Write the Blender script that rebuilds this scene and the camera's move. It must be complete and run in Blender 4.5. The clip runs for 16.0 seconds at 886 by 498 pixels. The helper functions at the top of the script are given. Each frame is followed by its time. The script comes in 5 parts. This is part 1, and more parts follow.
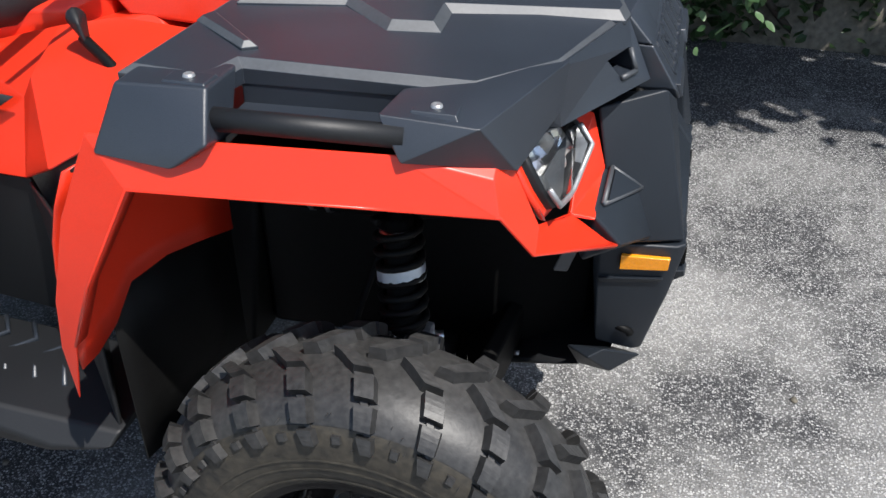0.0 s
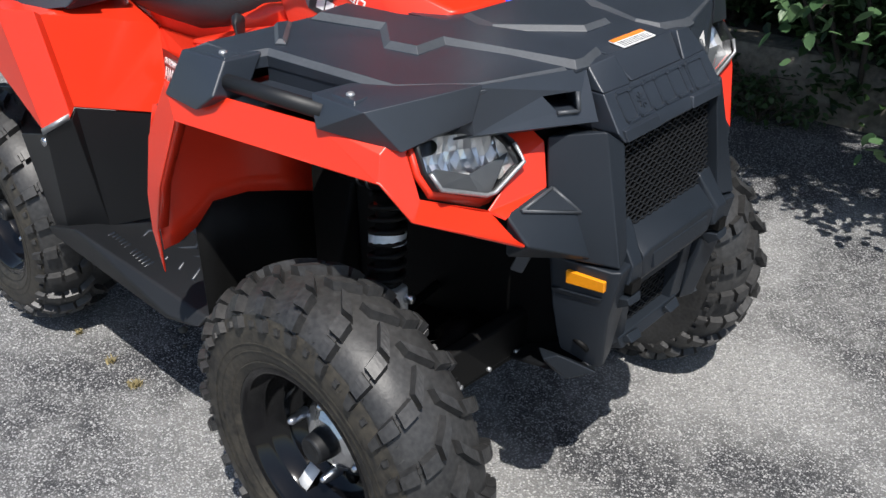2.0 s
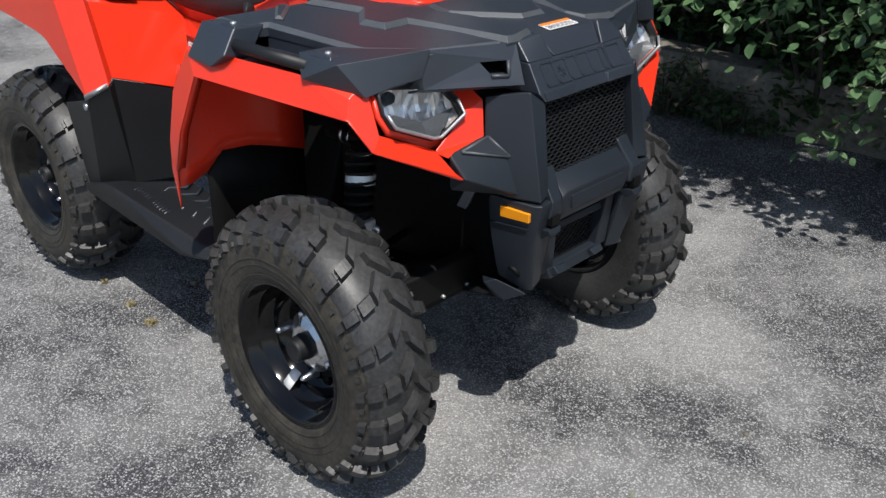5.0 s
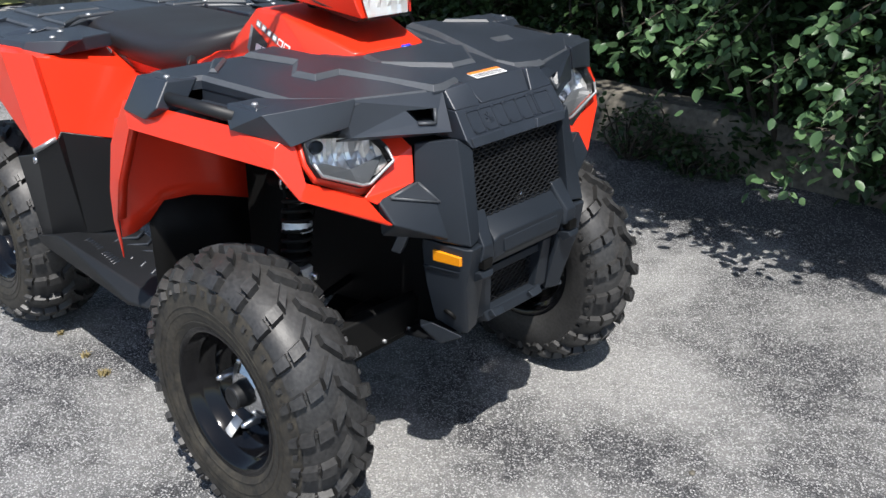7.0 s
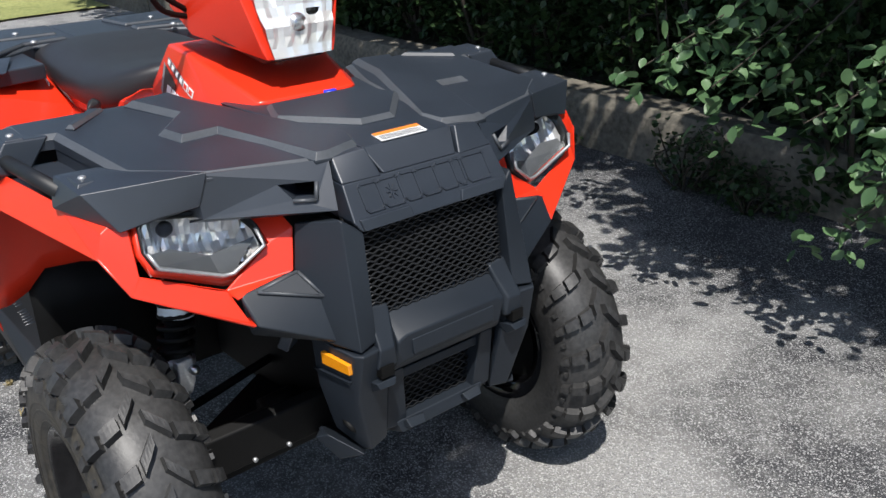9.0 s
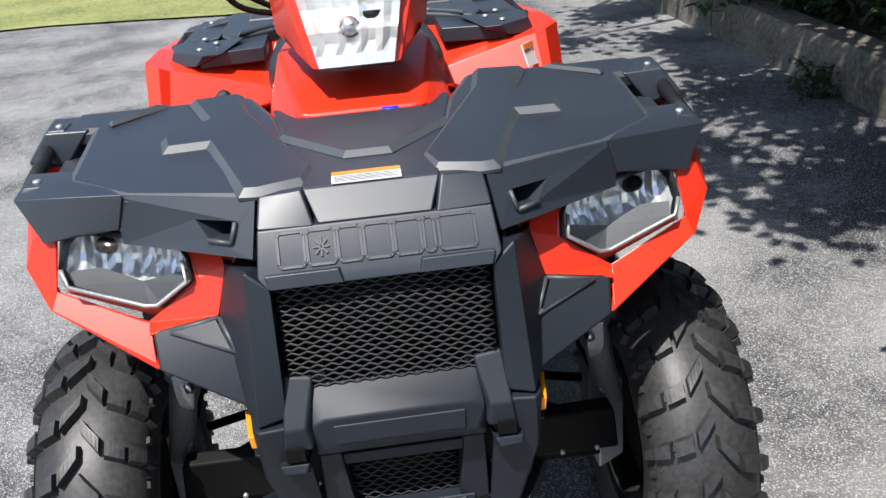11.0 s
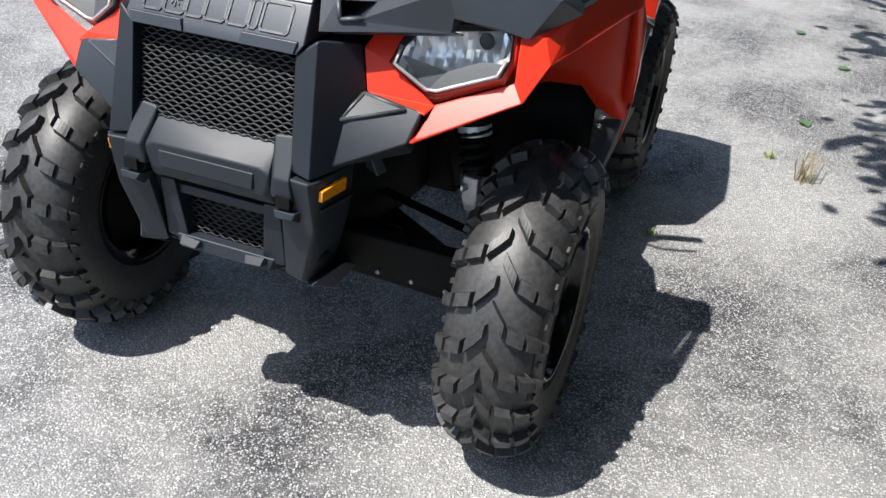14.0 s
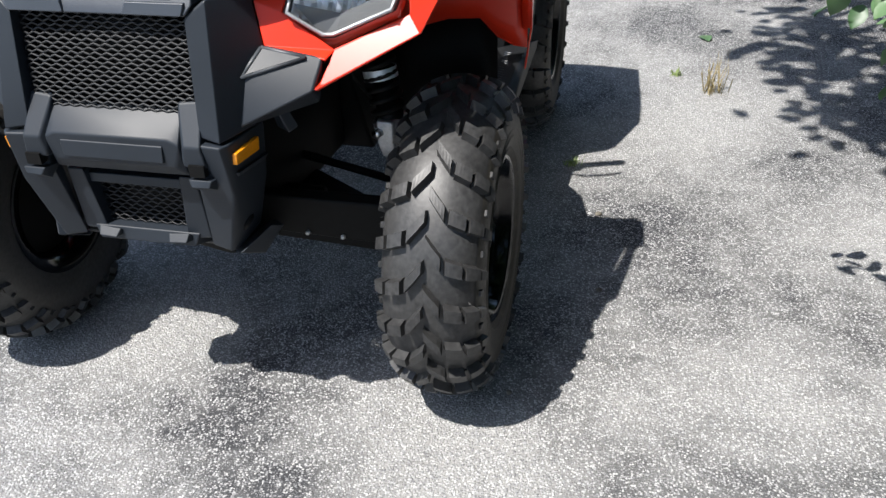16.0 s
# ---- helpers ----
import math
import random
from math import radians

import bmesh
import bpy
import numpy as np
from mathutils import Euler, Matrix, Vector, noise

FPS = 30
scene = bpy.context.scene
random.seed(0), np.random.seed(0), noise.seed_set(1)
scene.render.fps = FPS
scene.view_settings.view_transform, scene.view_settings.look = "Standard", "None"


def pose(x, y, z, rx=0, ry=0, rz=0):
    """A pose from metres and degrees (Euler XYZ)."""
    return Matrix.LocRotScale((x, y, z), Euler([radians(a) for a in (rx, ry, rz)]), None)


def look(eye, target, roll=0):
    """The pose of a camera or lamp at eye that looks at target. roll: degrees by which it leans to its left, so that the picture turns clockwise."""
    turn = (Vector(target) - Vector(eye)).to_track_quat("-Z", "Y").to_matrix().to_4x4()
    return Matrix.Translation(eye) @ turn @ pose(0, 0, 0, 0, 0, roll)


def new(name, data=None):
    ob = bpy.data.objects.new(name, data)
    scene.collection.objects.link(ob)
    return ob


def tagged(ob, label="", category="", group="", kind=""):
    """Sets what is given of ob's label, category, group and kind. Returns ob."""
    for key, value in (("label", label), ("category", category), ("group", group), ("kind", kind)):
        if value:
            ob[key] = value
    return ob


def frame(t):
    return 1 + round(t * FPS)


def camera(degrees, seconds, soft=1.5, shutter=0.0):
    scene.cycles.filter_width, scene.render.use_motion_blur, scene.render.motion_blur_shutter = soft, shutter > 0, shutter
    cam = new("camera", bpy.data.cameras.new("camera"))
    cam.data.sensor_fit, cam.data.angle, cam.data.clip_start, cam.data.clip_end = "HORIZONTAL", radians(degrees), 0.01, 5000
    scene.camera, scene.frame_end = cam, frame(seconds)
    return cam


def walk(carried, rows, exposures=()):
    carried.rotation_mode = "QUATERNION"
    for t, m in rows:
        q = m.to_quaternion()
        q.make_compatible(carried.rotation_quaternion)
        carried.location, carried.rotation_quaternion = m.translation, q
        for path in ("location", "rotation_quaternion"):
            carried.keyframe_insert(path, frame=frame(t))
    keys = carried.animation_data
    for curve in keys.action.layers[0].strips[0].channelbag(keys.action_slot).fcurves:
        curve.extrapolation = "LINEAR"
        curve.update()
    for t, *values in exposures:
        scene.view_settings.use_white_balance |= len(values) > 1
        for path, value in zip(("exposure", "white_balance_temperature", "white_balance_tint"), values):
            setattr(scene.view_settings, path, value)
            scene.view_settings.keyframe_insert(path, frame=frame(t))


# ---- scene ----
cam = camera(53.52, 16.0)
WALK = [
    (0.0, pose(0.2712, -1.2191, 1.2818, 56.094, -0.429, 14.589)),
    (0.5, pose(0.4412, -1.2902, 1.2768, 58.495, -1.323, 23.798)),
    (1.0, pose(0.6323, -1.3279, 1.3146, 59.261, -0.217, 30.930)),
    (1.5, pose(0.8480, -1.2437, 1.3088, 61.948, -1.672, 41.147)),
    (2.0, pose(0.9186, -1.2229, 1.3153, 60.981, 0.076, 42.265)),
    (2.5, pose(0.9247, -1.2262, 1.3099, 61.816, 0.350, 44.255)),
    (3.0, pose(0.9784, -1.2887, 1.3289, 64.056, 2.735, 45.353)),
    (3.5, pose(1.1194, -1.4346, 1.3552, 66.238, 1.623, 42.660)),
    (4.0, pose(1.1952, -1.4678, 1.3664, 65.186, 1.015, 40.807)),
    (4.2, pose(1.2088, -1.4609, 1.3549, 63.026, -0.298, 42.706)),
    (6.3, pose(1.3489, -1.3986, 1.3105, 64.370, -1.343, 44.556)),
    (6.5, pose(1.3582, -1.3880, 1.3145, 65.071, -0.843, 43.795)),
    (7.0, pose(1.3663, -1.3730, 1.3292, 66.106, -0.309, 43.037)),
    (7.5, pose(1.3768, -1.3194, 1.3415, 66.924, 2.057, 42.533)),
    (8.0, pose(1.4036, -1.2058, 1.3532, 68.935, 2.407, 47.303)),
    (8.5, pose(1.4026, -1.0601, 1.3392, 66.757, 3.652, 48.595)),
    (9.0, pose(1.3421, -0.8400, 1.3501, 65.787, 0.926, 50.266)),
    (9.5, pose(1.3446, -0.6709, 1.3534, 65.674, 4.126, 54.643)),
    (10.0, pose(1.4289, -0.4356, 1.3454, 67.335, 1.750, 67.552)),
    (10.2, pose(1.4436, -0.3558, 1.3437, 66.342, 3.847, 70.154)),
    (12.3, pose(1.0970, 0.4904, 1.2762, 64.579, -2.461, 104.883)),
    (12.5, pose(1.1402, 0.5298, 1.2690, 64.432, -1.539, 106.299)),
    (13.0, pose(1.3305, 0.6472, 1.2628, 63.307, -2.263, 108.623)),
    (13.5, pose(1.4264, 0.7347, 1.2739, 60.266, -3.405, 110.230)),
    (14.0, pose(1.4212, 0.7877, 1.2634, 59.062, -4.156, 111.385)),
    (14.5, pose(1.4082, 0.8146, 1.2425, 56.946, -5.007, 109.761)),
    (15.0, pose(1.4236, 0.8232, 1.2272, 56.253, -5.189, 109.597)),
    (15.5, pose(1.4369, 0.8193, 1.2078, 54.831, -0.299, 107.128)),
    (16.0, pose(1.4490, 0.8145, 1.2032, 57.965, 1.853, 103.055)),
]
walk(cam, WALK, exposures=[(0.0, 0.45), (1.5, 0.36), (2.0, 0.27), (2.5, 0.20), (3.5, -0.04), (4.2, -0.14), (6.3, 0.55), (7.0, 0.48), (8.0, 0.26), (8.5, 0.27), (9.0, 0.32), (10.0, 0.60), (12.5, 0.48), (13.0, 0.62), (14.5, 0.85), (16.0, 0.85)])

# ---- light ----
SUN_FROM = Vector((0.43, -0.32, 1.0)).normalized()
world = bpy.data.worlds.new("sky")
world.use_nodes = True
scene.world = world
wn = world.node_tree.nodes
sky = wn.new("ShaderNodeTexSky")
sky.sky_type = "NISHITA"
sky.sun_disc = False
sky.sun_elevation = math.asin(SUN_FROM.z)
sky.sun_rotation = math.atan2(SUN_FROM.x, SUN_FROM.y)
world.node_tree.links.new(sky.outputs[0], wn["Background"].inputs[0])
wn["Background"].inputs[1].default_value = 0.115
sun = new("sun", bpy.data.lights.new("sun", "SUN"))
sun.data.energy, sun.data.angle, sun.data.color = 5.0, radians(0.6), (1.0, 0.965, 0.92)
sun.matrix_world = look(SUN_FROM * 20, (0, 0, 0))


# ---- materials ----
def mat(name, color, rough=0.5, metal=0.0, vary=0.15, grain=60.0, bump=0.1, blotch=4.0, spec=0.5, coat=0.0, tint=None, dist=0.002):
    """A surface with fine grain relief and large uneven wear."""
    m = bpy.data.materials.new(name)
    m.use_nodes = True
    nt = m.node_tree
    n, l = nt.nodes, nt.links
    b = n["Principled BSDF"]
    co = n.new("ShaderNodeTexCoord")
    fine, big = n.new("ShaderNodeTexNoise"), n.new("ShaderNodeTexNoise")
    for k, s, d in ((fine, grain, 4), (big, blotch, 5)):
        k.inputs["Scale"].default_value, k.inputs["Detail"].default_value = s, d
        l.new(co.outputs["Object"], k.inputs["Vector"])
    add = n.new("ShaderNodeMath")
    add.operation = "ADD"
    l.new(fine.outputs[0], add.inputs[0])
    l.new(big.outputs[0], add.inputs[1])
    ramp = n.new("ShaderNodeMapRange")
    ramp.inputs[1].default_value, ramp.inputs[2].default_value = 0.7, 1.3
    l.new(add.outputs[0], ramp.inputs[0])
    mix = n.new("ShaderNodeMix")
    mix.data_type = "RGBA"
    lo = [c * (1 - vary) for c in color]
    hi = tint if tint else [min(1, c * (1 + vary)) for c in color]
    mix.inputs[6].default_value, mix.inputs[7].default_value = (*lo, 1), (*hi, 1)
    l.new(ramp.outputs[0], mix.inputs[0])
    l.new(mix.outputs[2], b.inputs["Base Color"])
    rr = n.new("ShaderNodeMapRange")
    rr.inputs[3].default_value, rr.inputs[4].default_value = max(0.02, rough - 0.07), min(1, rough + 0.07)
    l.new(big.outputs[0], rr.inputs[0])
    l.new(rr.outputs[0], b.inputs["Roughness"])
    b.inputs["Metallic"].default_value = metal
    b.inputs["Specular IOR Level"].default_value = spec
    b.inputs["Coat Weight"].default_value = coat
    b.inputs["Coat Roughness"].default_value = 0.08
    if bump:
        bp = n.new("ShaderNodeBump")
        bp.inputs["Strength"].default_value, bp.inputs["Distance"].default_value = bump, dist
        l.new(fine.outputs[0], bp.inputs["Height"])
        l.new(bp.outputs[0], b.inputs["Normal"])
    return m


M_RED = mat("red plastic", (0.72, 0.032, 0.010), 0.34, vary=0.05, grain=500, bump=0.02, spec=0.5, coat=0.2)
M_BLACK = mat("black textured plastic", (0.018, 0.0235, 0.033), 0.43, vary=0.25, grain=900, bump=0.25, blotch=6, dist=0.0006, spec=0.8)
M_TRIM = mat("dark moulded plastic", (0.012, 0.0162, 0.0225), 0.50, vary=0.2, grain=900, bump=0.25, blotch=6, dist=0.0006, spec=0.4)
# smooth edges; the paler grey stands in for sky and sun sheen on chamfers
M_EDGE = mat("smooth plastic edge with sheen in its grey", (0.050, 0.056, 0.064), 0.50, vary=0.2, grain=200, bump=0.0, blotch=12, spec=0.7)
M_FLAT = mat("dull black plastic", (0.0055, 0.0064, 0.0080), 0.55, vary=0.2, grain=400, bump=0.2, dist=0.0008)
M_FRAME = mat("black painted steel", (0.0035, 0.0035, 0.0035), 0.6, vary=0.3, grain=80, bump=0.1, spec=0.18)
M_RUBBER = mat("tyre rubber", (0.021, 0.0212, 0.0220), 0.48, vary=0.3, grain=120, bump=0.2, blotch=7, tint=(0.046, 0.0455, 0.045))
M_WALL = mat("dusty tyre sidewall", (0.016, 0.0155, 0.015), 0.55, vary=0.3, grain=90, bump=0.4, blotch=16, tint=(0.055, 0.048, 0.036), dist=0.002)
M_RIM = mat("gloss black rim", (0.003, 0.003, 0.0035), 0.10, vary=0.1, grain=300, bump=0.02, spec=0.4)
M_STEEL = mat("brushed steel", (0.62, 0.63, 0.65), 0.28, metal=1.0, vary=0.15, grain=300, bump=0.05)
M_CAST = mat("cast aluminium", (0.42, 0.43, 0.44), 0.45, metal=0.7, vary=0.2, grain=200, bump=0.3)
M_CHROME = mat("chromed reflector", (0.95, 0.96, 0.97), 0.12, metal=0.6, vary=0.04, grain=60, bump=0.25, dist=0.004)
M_SEAT = mat("black vinyl", (0.016, 0.016, 0.018), 0.48, vary=0.2, grain=700, bump=0.35, blotch=5, dist=0.0006)
M_AMBER = mat("amber plastic", (0.85, 0.30, 0.01), 0.22, vary=0.08, grain=250, bump=0.3, coat=0.5)
M_WHITE = mat("white decal", (0.80, 0.80, 0.79), 0.4, vary=0.05, grain=80, bump=0.02)
M_ORANGE = mat("orange decal", (0.80, 0.22, 0.03), 0.4, vary=0.05, grain=80, bump=0.02)
M_GREY = mat("grey decal", (0.20, 0.21, 0.22), 0.4, vary=0.08, grain=80, bump=0.02)
M_DARK = mat("dark decal", (0.02, 0.02, 0.022), 0.4, vary=0.1, grain=80, bump=0.02)
M_PRINT = mat("printed bars", (0.05, 0.05, 0.06), 0.5, vary=0.1, grain=80, bump=0.0)
M_BLUE = mat("blue cap", (0.02, 0.04, 0.55), 0.35, vary=0.1, grain=90, bump=0.02)
M_LABEL = mat("silver foil label", (0.55, 0.62, 0.70), 0.35, metal=0.5, vary=0.1, grain=90, bump=0.02)
M_CONC = mat("weathered concrete", (0.085, 0.079, 0.062), 0.9, vary=0.35, grain=35, bump=0.6, blotch=3, tint=(0.20, 0.18, 0.145), dist=0.006)
M_SOIL = mat("leaf litter soil", (0.035, 0.028, 0.018), 0.95, vary=0.5, grain=30, bump=0.8, blotch=3, dist=0.02)
M_BARK = mat("bark", (0.04, 0.032, 0.024), 0.9, vary=0.4, grain=40, bump=0.8, dist=0.01)
M_STRAW = mat("dry grass", (0.26, 0.21, 0.10), 0.8, vary=0.4, grain=50, bump=0)
M_TUFT = mat("green weed", (0.19, 0.25, 0.09), 0.8, vary=0.4, grain=50, bump=0)
M_LAWN = mat("lawn", (0.13, 0.17, 0.035), 0.9, vary=0.4, grain=30, bump=0.5, blotch=0.8, tint=(0.32, 0.33, 0.12), dist=0.02)


def leaf_mat(name, a, b_col):
    """Leaves that differ one from another, and let some light through."""
    m = bpy.data.materials.new(name)
    m.use_nodes = True
    n, l = m.node_tree.nodes, m.node_tree.links
    b = n["Principled BSDF"]
    g = n.new("ShaderNodeNewGeometry")
    mix = n.new("ShaderNodeMix")
    mix.data_type = "RGBA"
    mix.inputs[6].default_value, mix.inputs[7].default_value = (*a, 1), (*b_col, 1)
    l.new(g.outputs["Random Per Island"], mix.inputs[0])
    l.new(mix.outputs[2], b.inputs["Base Color"])
    b.inputs["Roughness"].default_value = 0.42
    tr = n.new("ShaderNodeBsdfTranslucent")
    l.new(mix.outputs[2], tr.inputs[0])
    ms = n.new("ShaderNodeMixShader")
    ms.inputs[0].default_value = 0.3
    l.new(b.outputs[0], ms.inputs[1])
    l.new(tr.outputs[0], ms.inputs[2])
    l.new(ms.outputs[0], n["Material Output"].inputs[0])
    return m


M_LEAF = leaf_mat("hedge leaves", (0.018, 0.044, 0.013), (0.052, 0.098, 0.033))
M_SPRIG = leaf_mat("pale green leaves", (0.050, 0.110, 0.045), (0.130, 0.225, 0.10))


def asphalt():
    """Worn tarmac: pale stones in a dark binder, with bleached patches."""
    m = bpy.data.materials.new("worn asphalt")
    m.use_nodes = True
    nt = m.node_tree
    n, l = nt.nodes, nt.links
    b = n["Principled BSDF"]
    co = n.new("ShaderNodeTexCoord")

    def tex(kind, scale, detail=3.0):
        k = n.new(kind)
        k.inputs["Scale"].default_value = scale
        if "Detail" in k.inputs:
            k.inputs["Detail"].default_value = detail
        l.new(co.outputs["Object"], k.inputs["Vector"])
        return k

    def rng(src, a, c, lo, hi):
        k = n.new("ShaderNodeMapRange")
        k.inputs[1].default_value, k.inputs[2].default_value, k.inputs[3].default_value, k.inputs[4].default_value = a, c, lo, hi
        l.new(src, k.inputs[0])
        return k.outputs[0]

    def mixc(fac, a, c):
        k = n.new("ShaderNodeMix")
        k.data_type = "RGBA"
        for i, v in ((0, fac), (6, a), (7, c)):
            if isinstance(v, tuple):
                k.inputs[i].default_value = (*v, 1)
            else:
                l.new(v, k.inputs[i])
        return k.outputs[2]

    def math2(op, a, c):
        k = n.new("ShaderNodeMath")
        k.operation = op
        for i, v in ((0, a), (1, c)):
            if isinstance(v, (int, float)):
                k.inputs[i].default_value = v
            else:
                l.new(v, k.inputs[i])
        return k.outputs[0]

    stones = tex("ShaderNodeTexVoronoi", 215.0, 0.0)
    grit = tex("ShaderNodeTexVoronoi", 380.0, 0.0)
    cell, crumb = n.new("ShaderNodeSeparateColor"), n.new("ShaderNodeSeparateColor")
    l.new(stones.outputs["Color"], cell.inputs[0])
    l.new(grit.outputs["Color"], crumb.inputs[0])
    patch = tex("ShaderNodeTexNoise", 1.7, 8.0)
    mid = tex("ShaderNodeTexNoise", 14.0, 7.0)
    clump = tex("ShaderNodeTexNoise", 55.0, 3.0)
    fine = tex("ShaderNodeTexNoise", 260.0, 3.0)
    # sand washed into hollows (pale) and oily or fresh tar (dark), uneven over the lot; the four -0.7 spots by the kerb
    # paint in deeper tree shade
    wobble = n.new("ShaderNodeMix")
    wobble.data_type = "VECTOR"
    wobble.inputs[0].default_value = 0.16
    l.new(co.outputs["Object"], wobble.inputs[4])
    soft = tex("ShaderNodeTexNoise", 3.5, 5.0)
    l.new(soft.outputs["Color"], wobble.inputs[5])
    stain_shade = rng(patch.outputs[0], 0.32, 0.68, -0.38, 0.64)
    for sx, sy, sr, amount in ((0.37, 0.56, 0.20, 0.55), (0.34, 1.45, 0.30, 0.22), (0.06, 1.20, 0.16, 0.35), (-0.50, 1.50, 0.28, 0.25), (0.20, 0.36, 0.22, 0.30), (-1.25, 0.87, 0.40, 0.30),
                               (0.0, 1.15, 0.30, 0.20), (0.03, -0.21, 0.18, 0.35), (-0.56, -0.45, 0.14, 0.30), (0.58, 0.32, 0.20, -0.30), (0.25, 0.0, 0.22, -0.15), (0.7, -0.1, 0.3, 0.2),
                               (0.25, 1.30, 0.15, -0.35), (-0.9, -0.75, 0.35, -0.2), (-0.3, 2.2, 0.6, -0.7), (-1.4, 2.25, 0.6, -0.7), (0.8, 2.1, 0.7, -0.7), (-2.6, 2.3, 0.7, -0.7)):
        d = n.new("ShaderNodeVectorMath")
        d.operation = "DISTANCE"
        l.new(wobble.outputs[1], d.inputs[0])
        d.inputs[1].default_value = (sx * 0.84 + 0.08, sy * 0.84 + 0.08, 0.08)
        stain_shade = math2("ADD", stain_shade, rng(d.outputs["Value"], sr * 0.25, sr * 1.25, amount, 0.0))
    blend = math2("ADD", stain_shade, rng(mid.outputs[0], 0.25, 0.75, -0.24, 0.24))
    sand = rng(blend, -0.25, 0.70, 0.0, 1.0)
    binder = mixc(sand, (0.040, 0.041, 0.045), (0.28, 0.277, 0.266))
    pale = mixc(cell.outputs[1], (0.15, 0.152, 0.158), (0.55, 0.547, 0.537))
    core = rng(stones.outputs["Distance"], 0.42, 0.60, 1.0, 0.0)
    lumps = rng(clump.outputs[0], 0.30, 0.70, -0.22, 0.22)
    chance = math2("ADD", math2("ADD", cell.outputs[0], lumps), rng(blend, -1.1, 0.8, -0.42, 0.48))
    pick = math2("MULTIPLY", core, rng(chance, 0.42, 0.52, 0.0, 0.95))
    chip = math2("MULTIPLY", rng(grit.outputs["Distance"], 0.35, 0.60, 1.0, 0.0), rng(math2("ADD", crumb.outputs[0], rng(blend, -1.1, 0.8, -0.35, 0.30)), 0.60, 0.72, 0.0, 0.8))
    col = mixc(pick, mixc(chip, binder, mixc(crumb.outputs[1], (0.13, 0.13, 0.135), (0.42, 0.417, 0.407))), pale)
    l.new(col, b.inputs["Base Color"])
    b.inputs["Roughness"].default_value = 0.88
    h = n.new("ShaderNodeMath")
    h.operation = "ADD"
    l.new(core, h.inputs[0])
    l.new(fine.outputs[0], h.inputs[1])
    bp = n.new("ShaderNodeBump")
    bp.inputs["Strength"].default_value, bp.inputs["Distance"].default_value = 0.75, 0.004
    l.new(h.outputs[0], bp.inputs["Height"])
    l.new(bp.outputs[0], b.inputs["Normal"])
    return m


M_ASPHALT = asphalt()


def glass(name, rough=0.02):
    m = bpy.data.materials.new(name)
    m.use_nodes = True
    n, l = m.node_tree.nodes, m.node_tree.links
    t, gl, ms, fr = (n.new(k) for k in ("ShaderNodeBsdfTransparent", "ShaderNodeBsdfGlossy", "ShaderNodeMixShader", "ShaderNodeFresnel"))
    gl.inputs["Roughness"].default_value = rough
    fr.inputs[0].default_value = 1.5
    l.new(fr.outputs[0], ms.inputs[0])
    l.new(t.outputs[0], ms.inputs[1])
    l.new(gl.outputs[0], ms.inputs[2])
    l.new(ms.outputs[0], n["Material Output"].inputs[0])
    return m


M_GLASS = glass("clear lens plastic")


# ---- mesh helpers ----
def finish(bm, name, material, smooth=True):
    me = bpy.data.meshes.new(name)
    for f in bm.faces:
        f.smooth = smooth
    bm.to_mesh(me)
    bm.free()
    me.materials.append(material)
    return me


def part(name, bm, material, parent, label="", bevel=0.0, thick=0.0, smooth=True, seg=2, angle=28):
    """Links a bmesh as one mesh object under a thing or a part."""
    ob = new(name, finish(bm, name, material, smooth))
    ob.parent = parent
    if thick:
        s = ob.modifiers.new("thickness", "SOLIDIFY")
        s.thickness, s.offset = thick, -1.0
    if bevel:
        v = ob.modifiers.new("edges", "BEVEL")
        v.width, v.segments, v.limit_method, v.angle_limit, v.harden_normals = bevel, seg, "ANGLE", radians(angle), True
    return tagged(ob, label)


def hulls(*groups, both=False, s=1):
    """One mesh of several convex solids, each given by its corners; both: mirrored to the other side as well."""
    out = bmesh.new()
    for g in groups:
        for side in ((1, -1) if both else (s,)):
            one = bmesh.new()
            for x, y, z in g:
                one.verts.new((x, y * side, z))
            r = bmesh.ops.convex_hull(one, input=one.verts)
            dead = [e for e in set(r["geom_interior"]) | set(r["geom_unused"]) if isinstance(e, bmesh.types.BMVert)]
            bmesh.ops.delete(one, geom=dead, context="VERTS")
            bmesh.ops.dissolve_limit(one, angle_limit=radians(4), verts=one.verts, edges=one.edges)
            bmesh.ops.recalc_face_normals(one, faces=one.faces)
            tmp = bpy.data.meshes.new("tmp")
            one.to_mesh(tmp)
            one.free()
            out.from_mesh(tmp)
            bpy.data.meshes.remove(tmp)
    return out


def sheet(verts, faces, s=1, out=None):
    """An open panel; s=-1 mirrors it to the other side."""
    bm = bmesh.new()
    vs = [bm.verts.new((x, y * s, z)) for x, y, z in verts]
    for f in faces:
        ids = f if s > 0 else f[::-1]
        bm.faces.new([vs[i] for i in ids])
    for v in vs:
        if not v.link_faces:
            bm.verts.remove(v)
    return bm


def box(bm, c, size, m=None):
    r = bmesh.ops.create_cube(bm, size=1.0)
    t = Matrix.Translation(c) @ (m if m else Matrix()) @ Matrix.Diagonal((*size, 1))
    bmesh.ops.transform(bm, matrix=t, verts=r["verts"])
    return bm


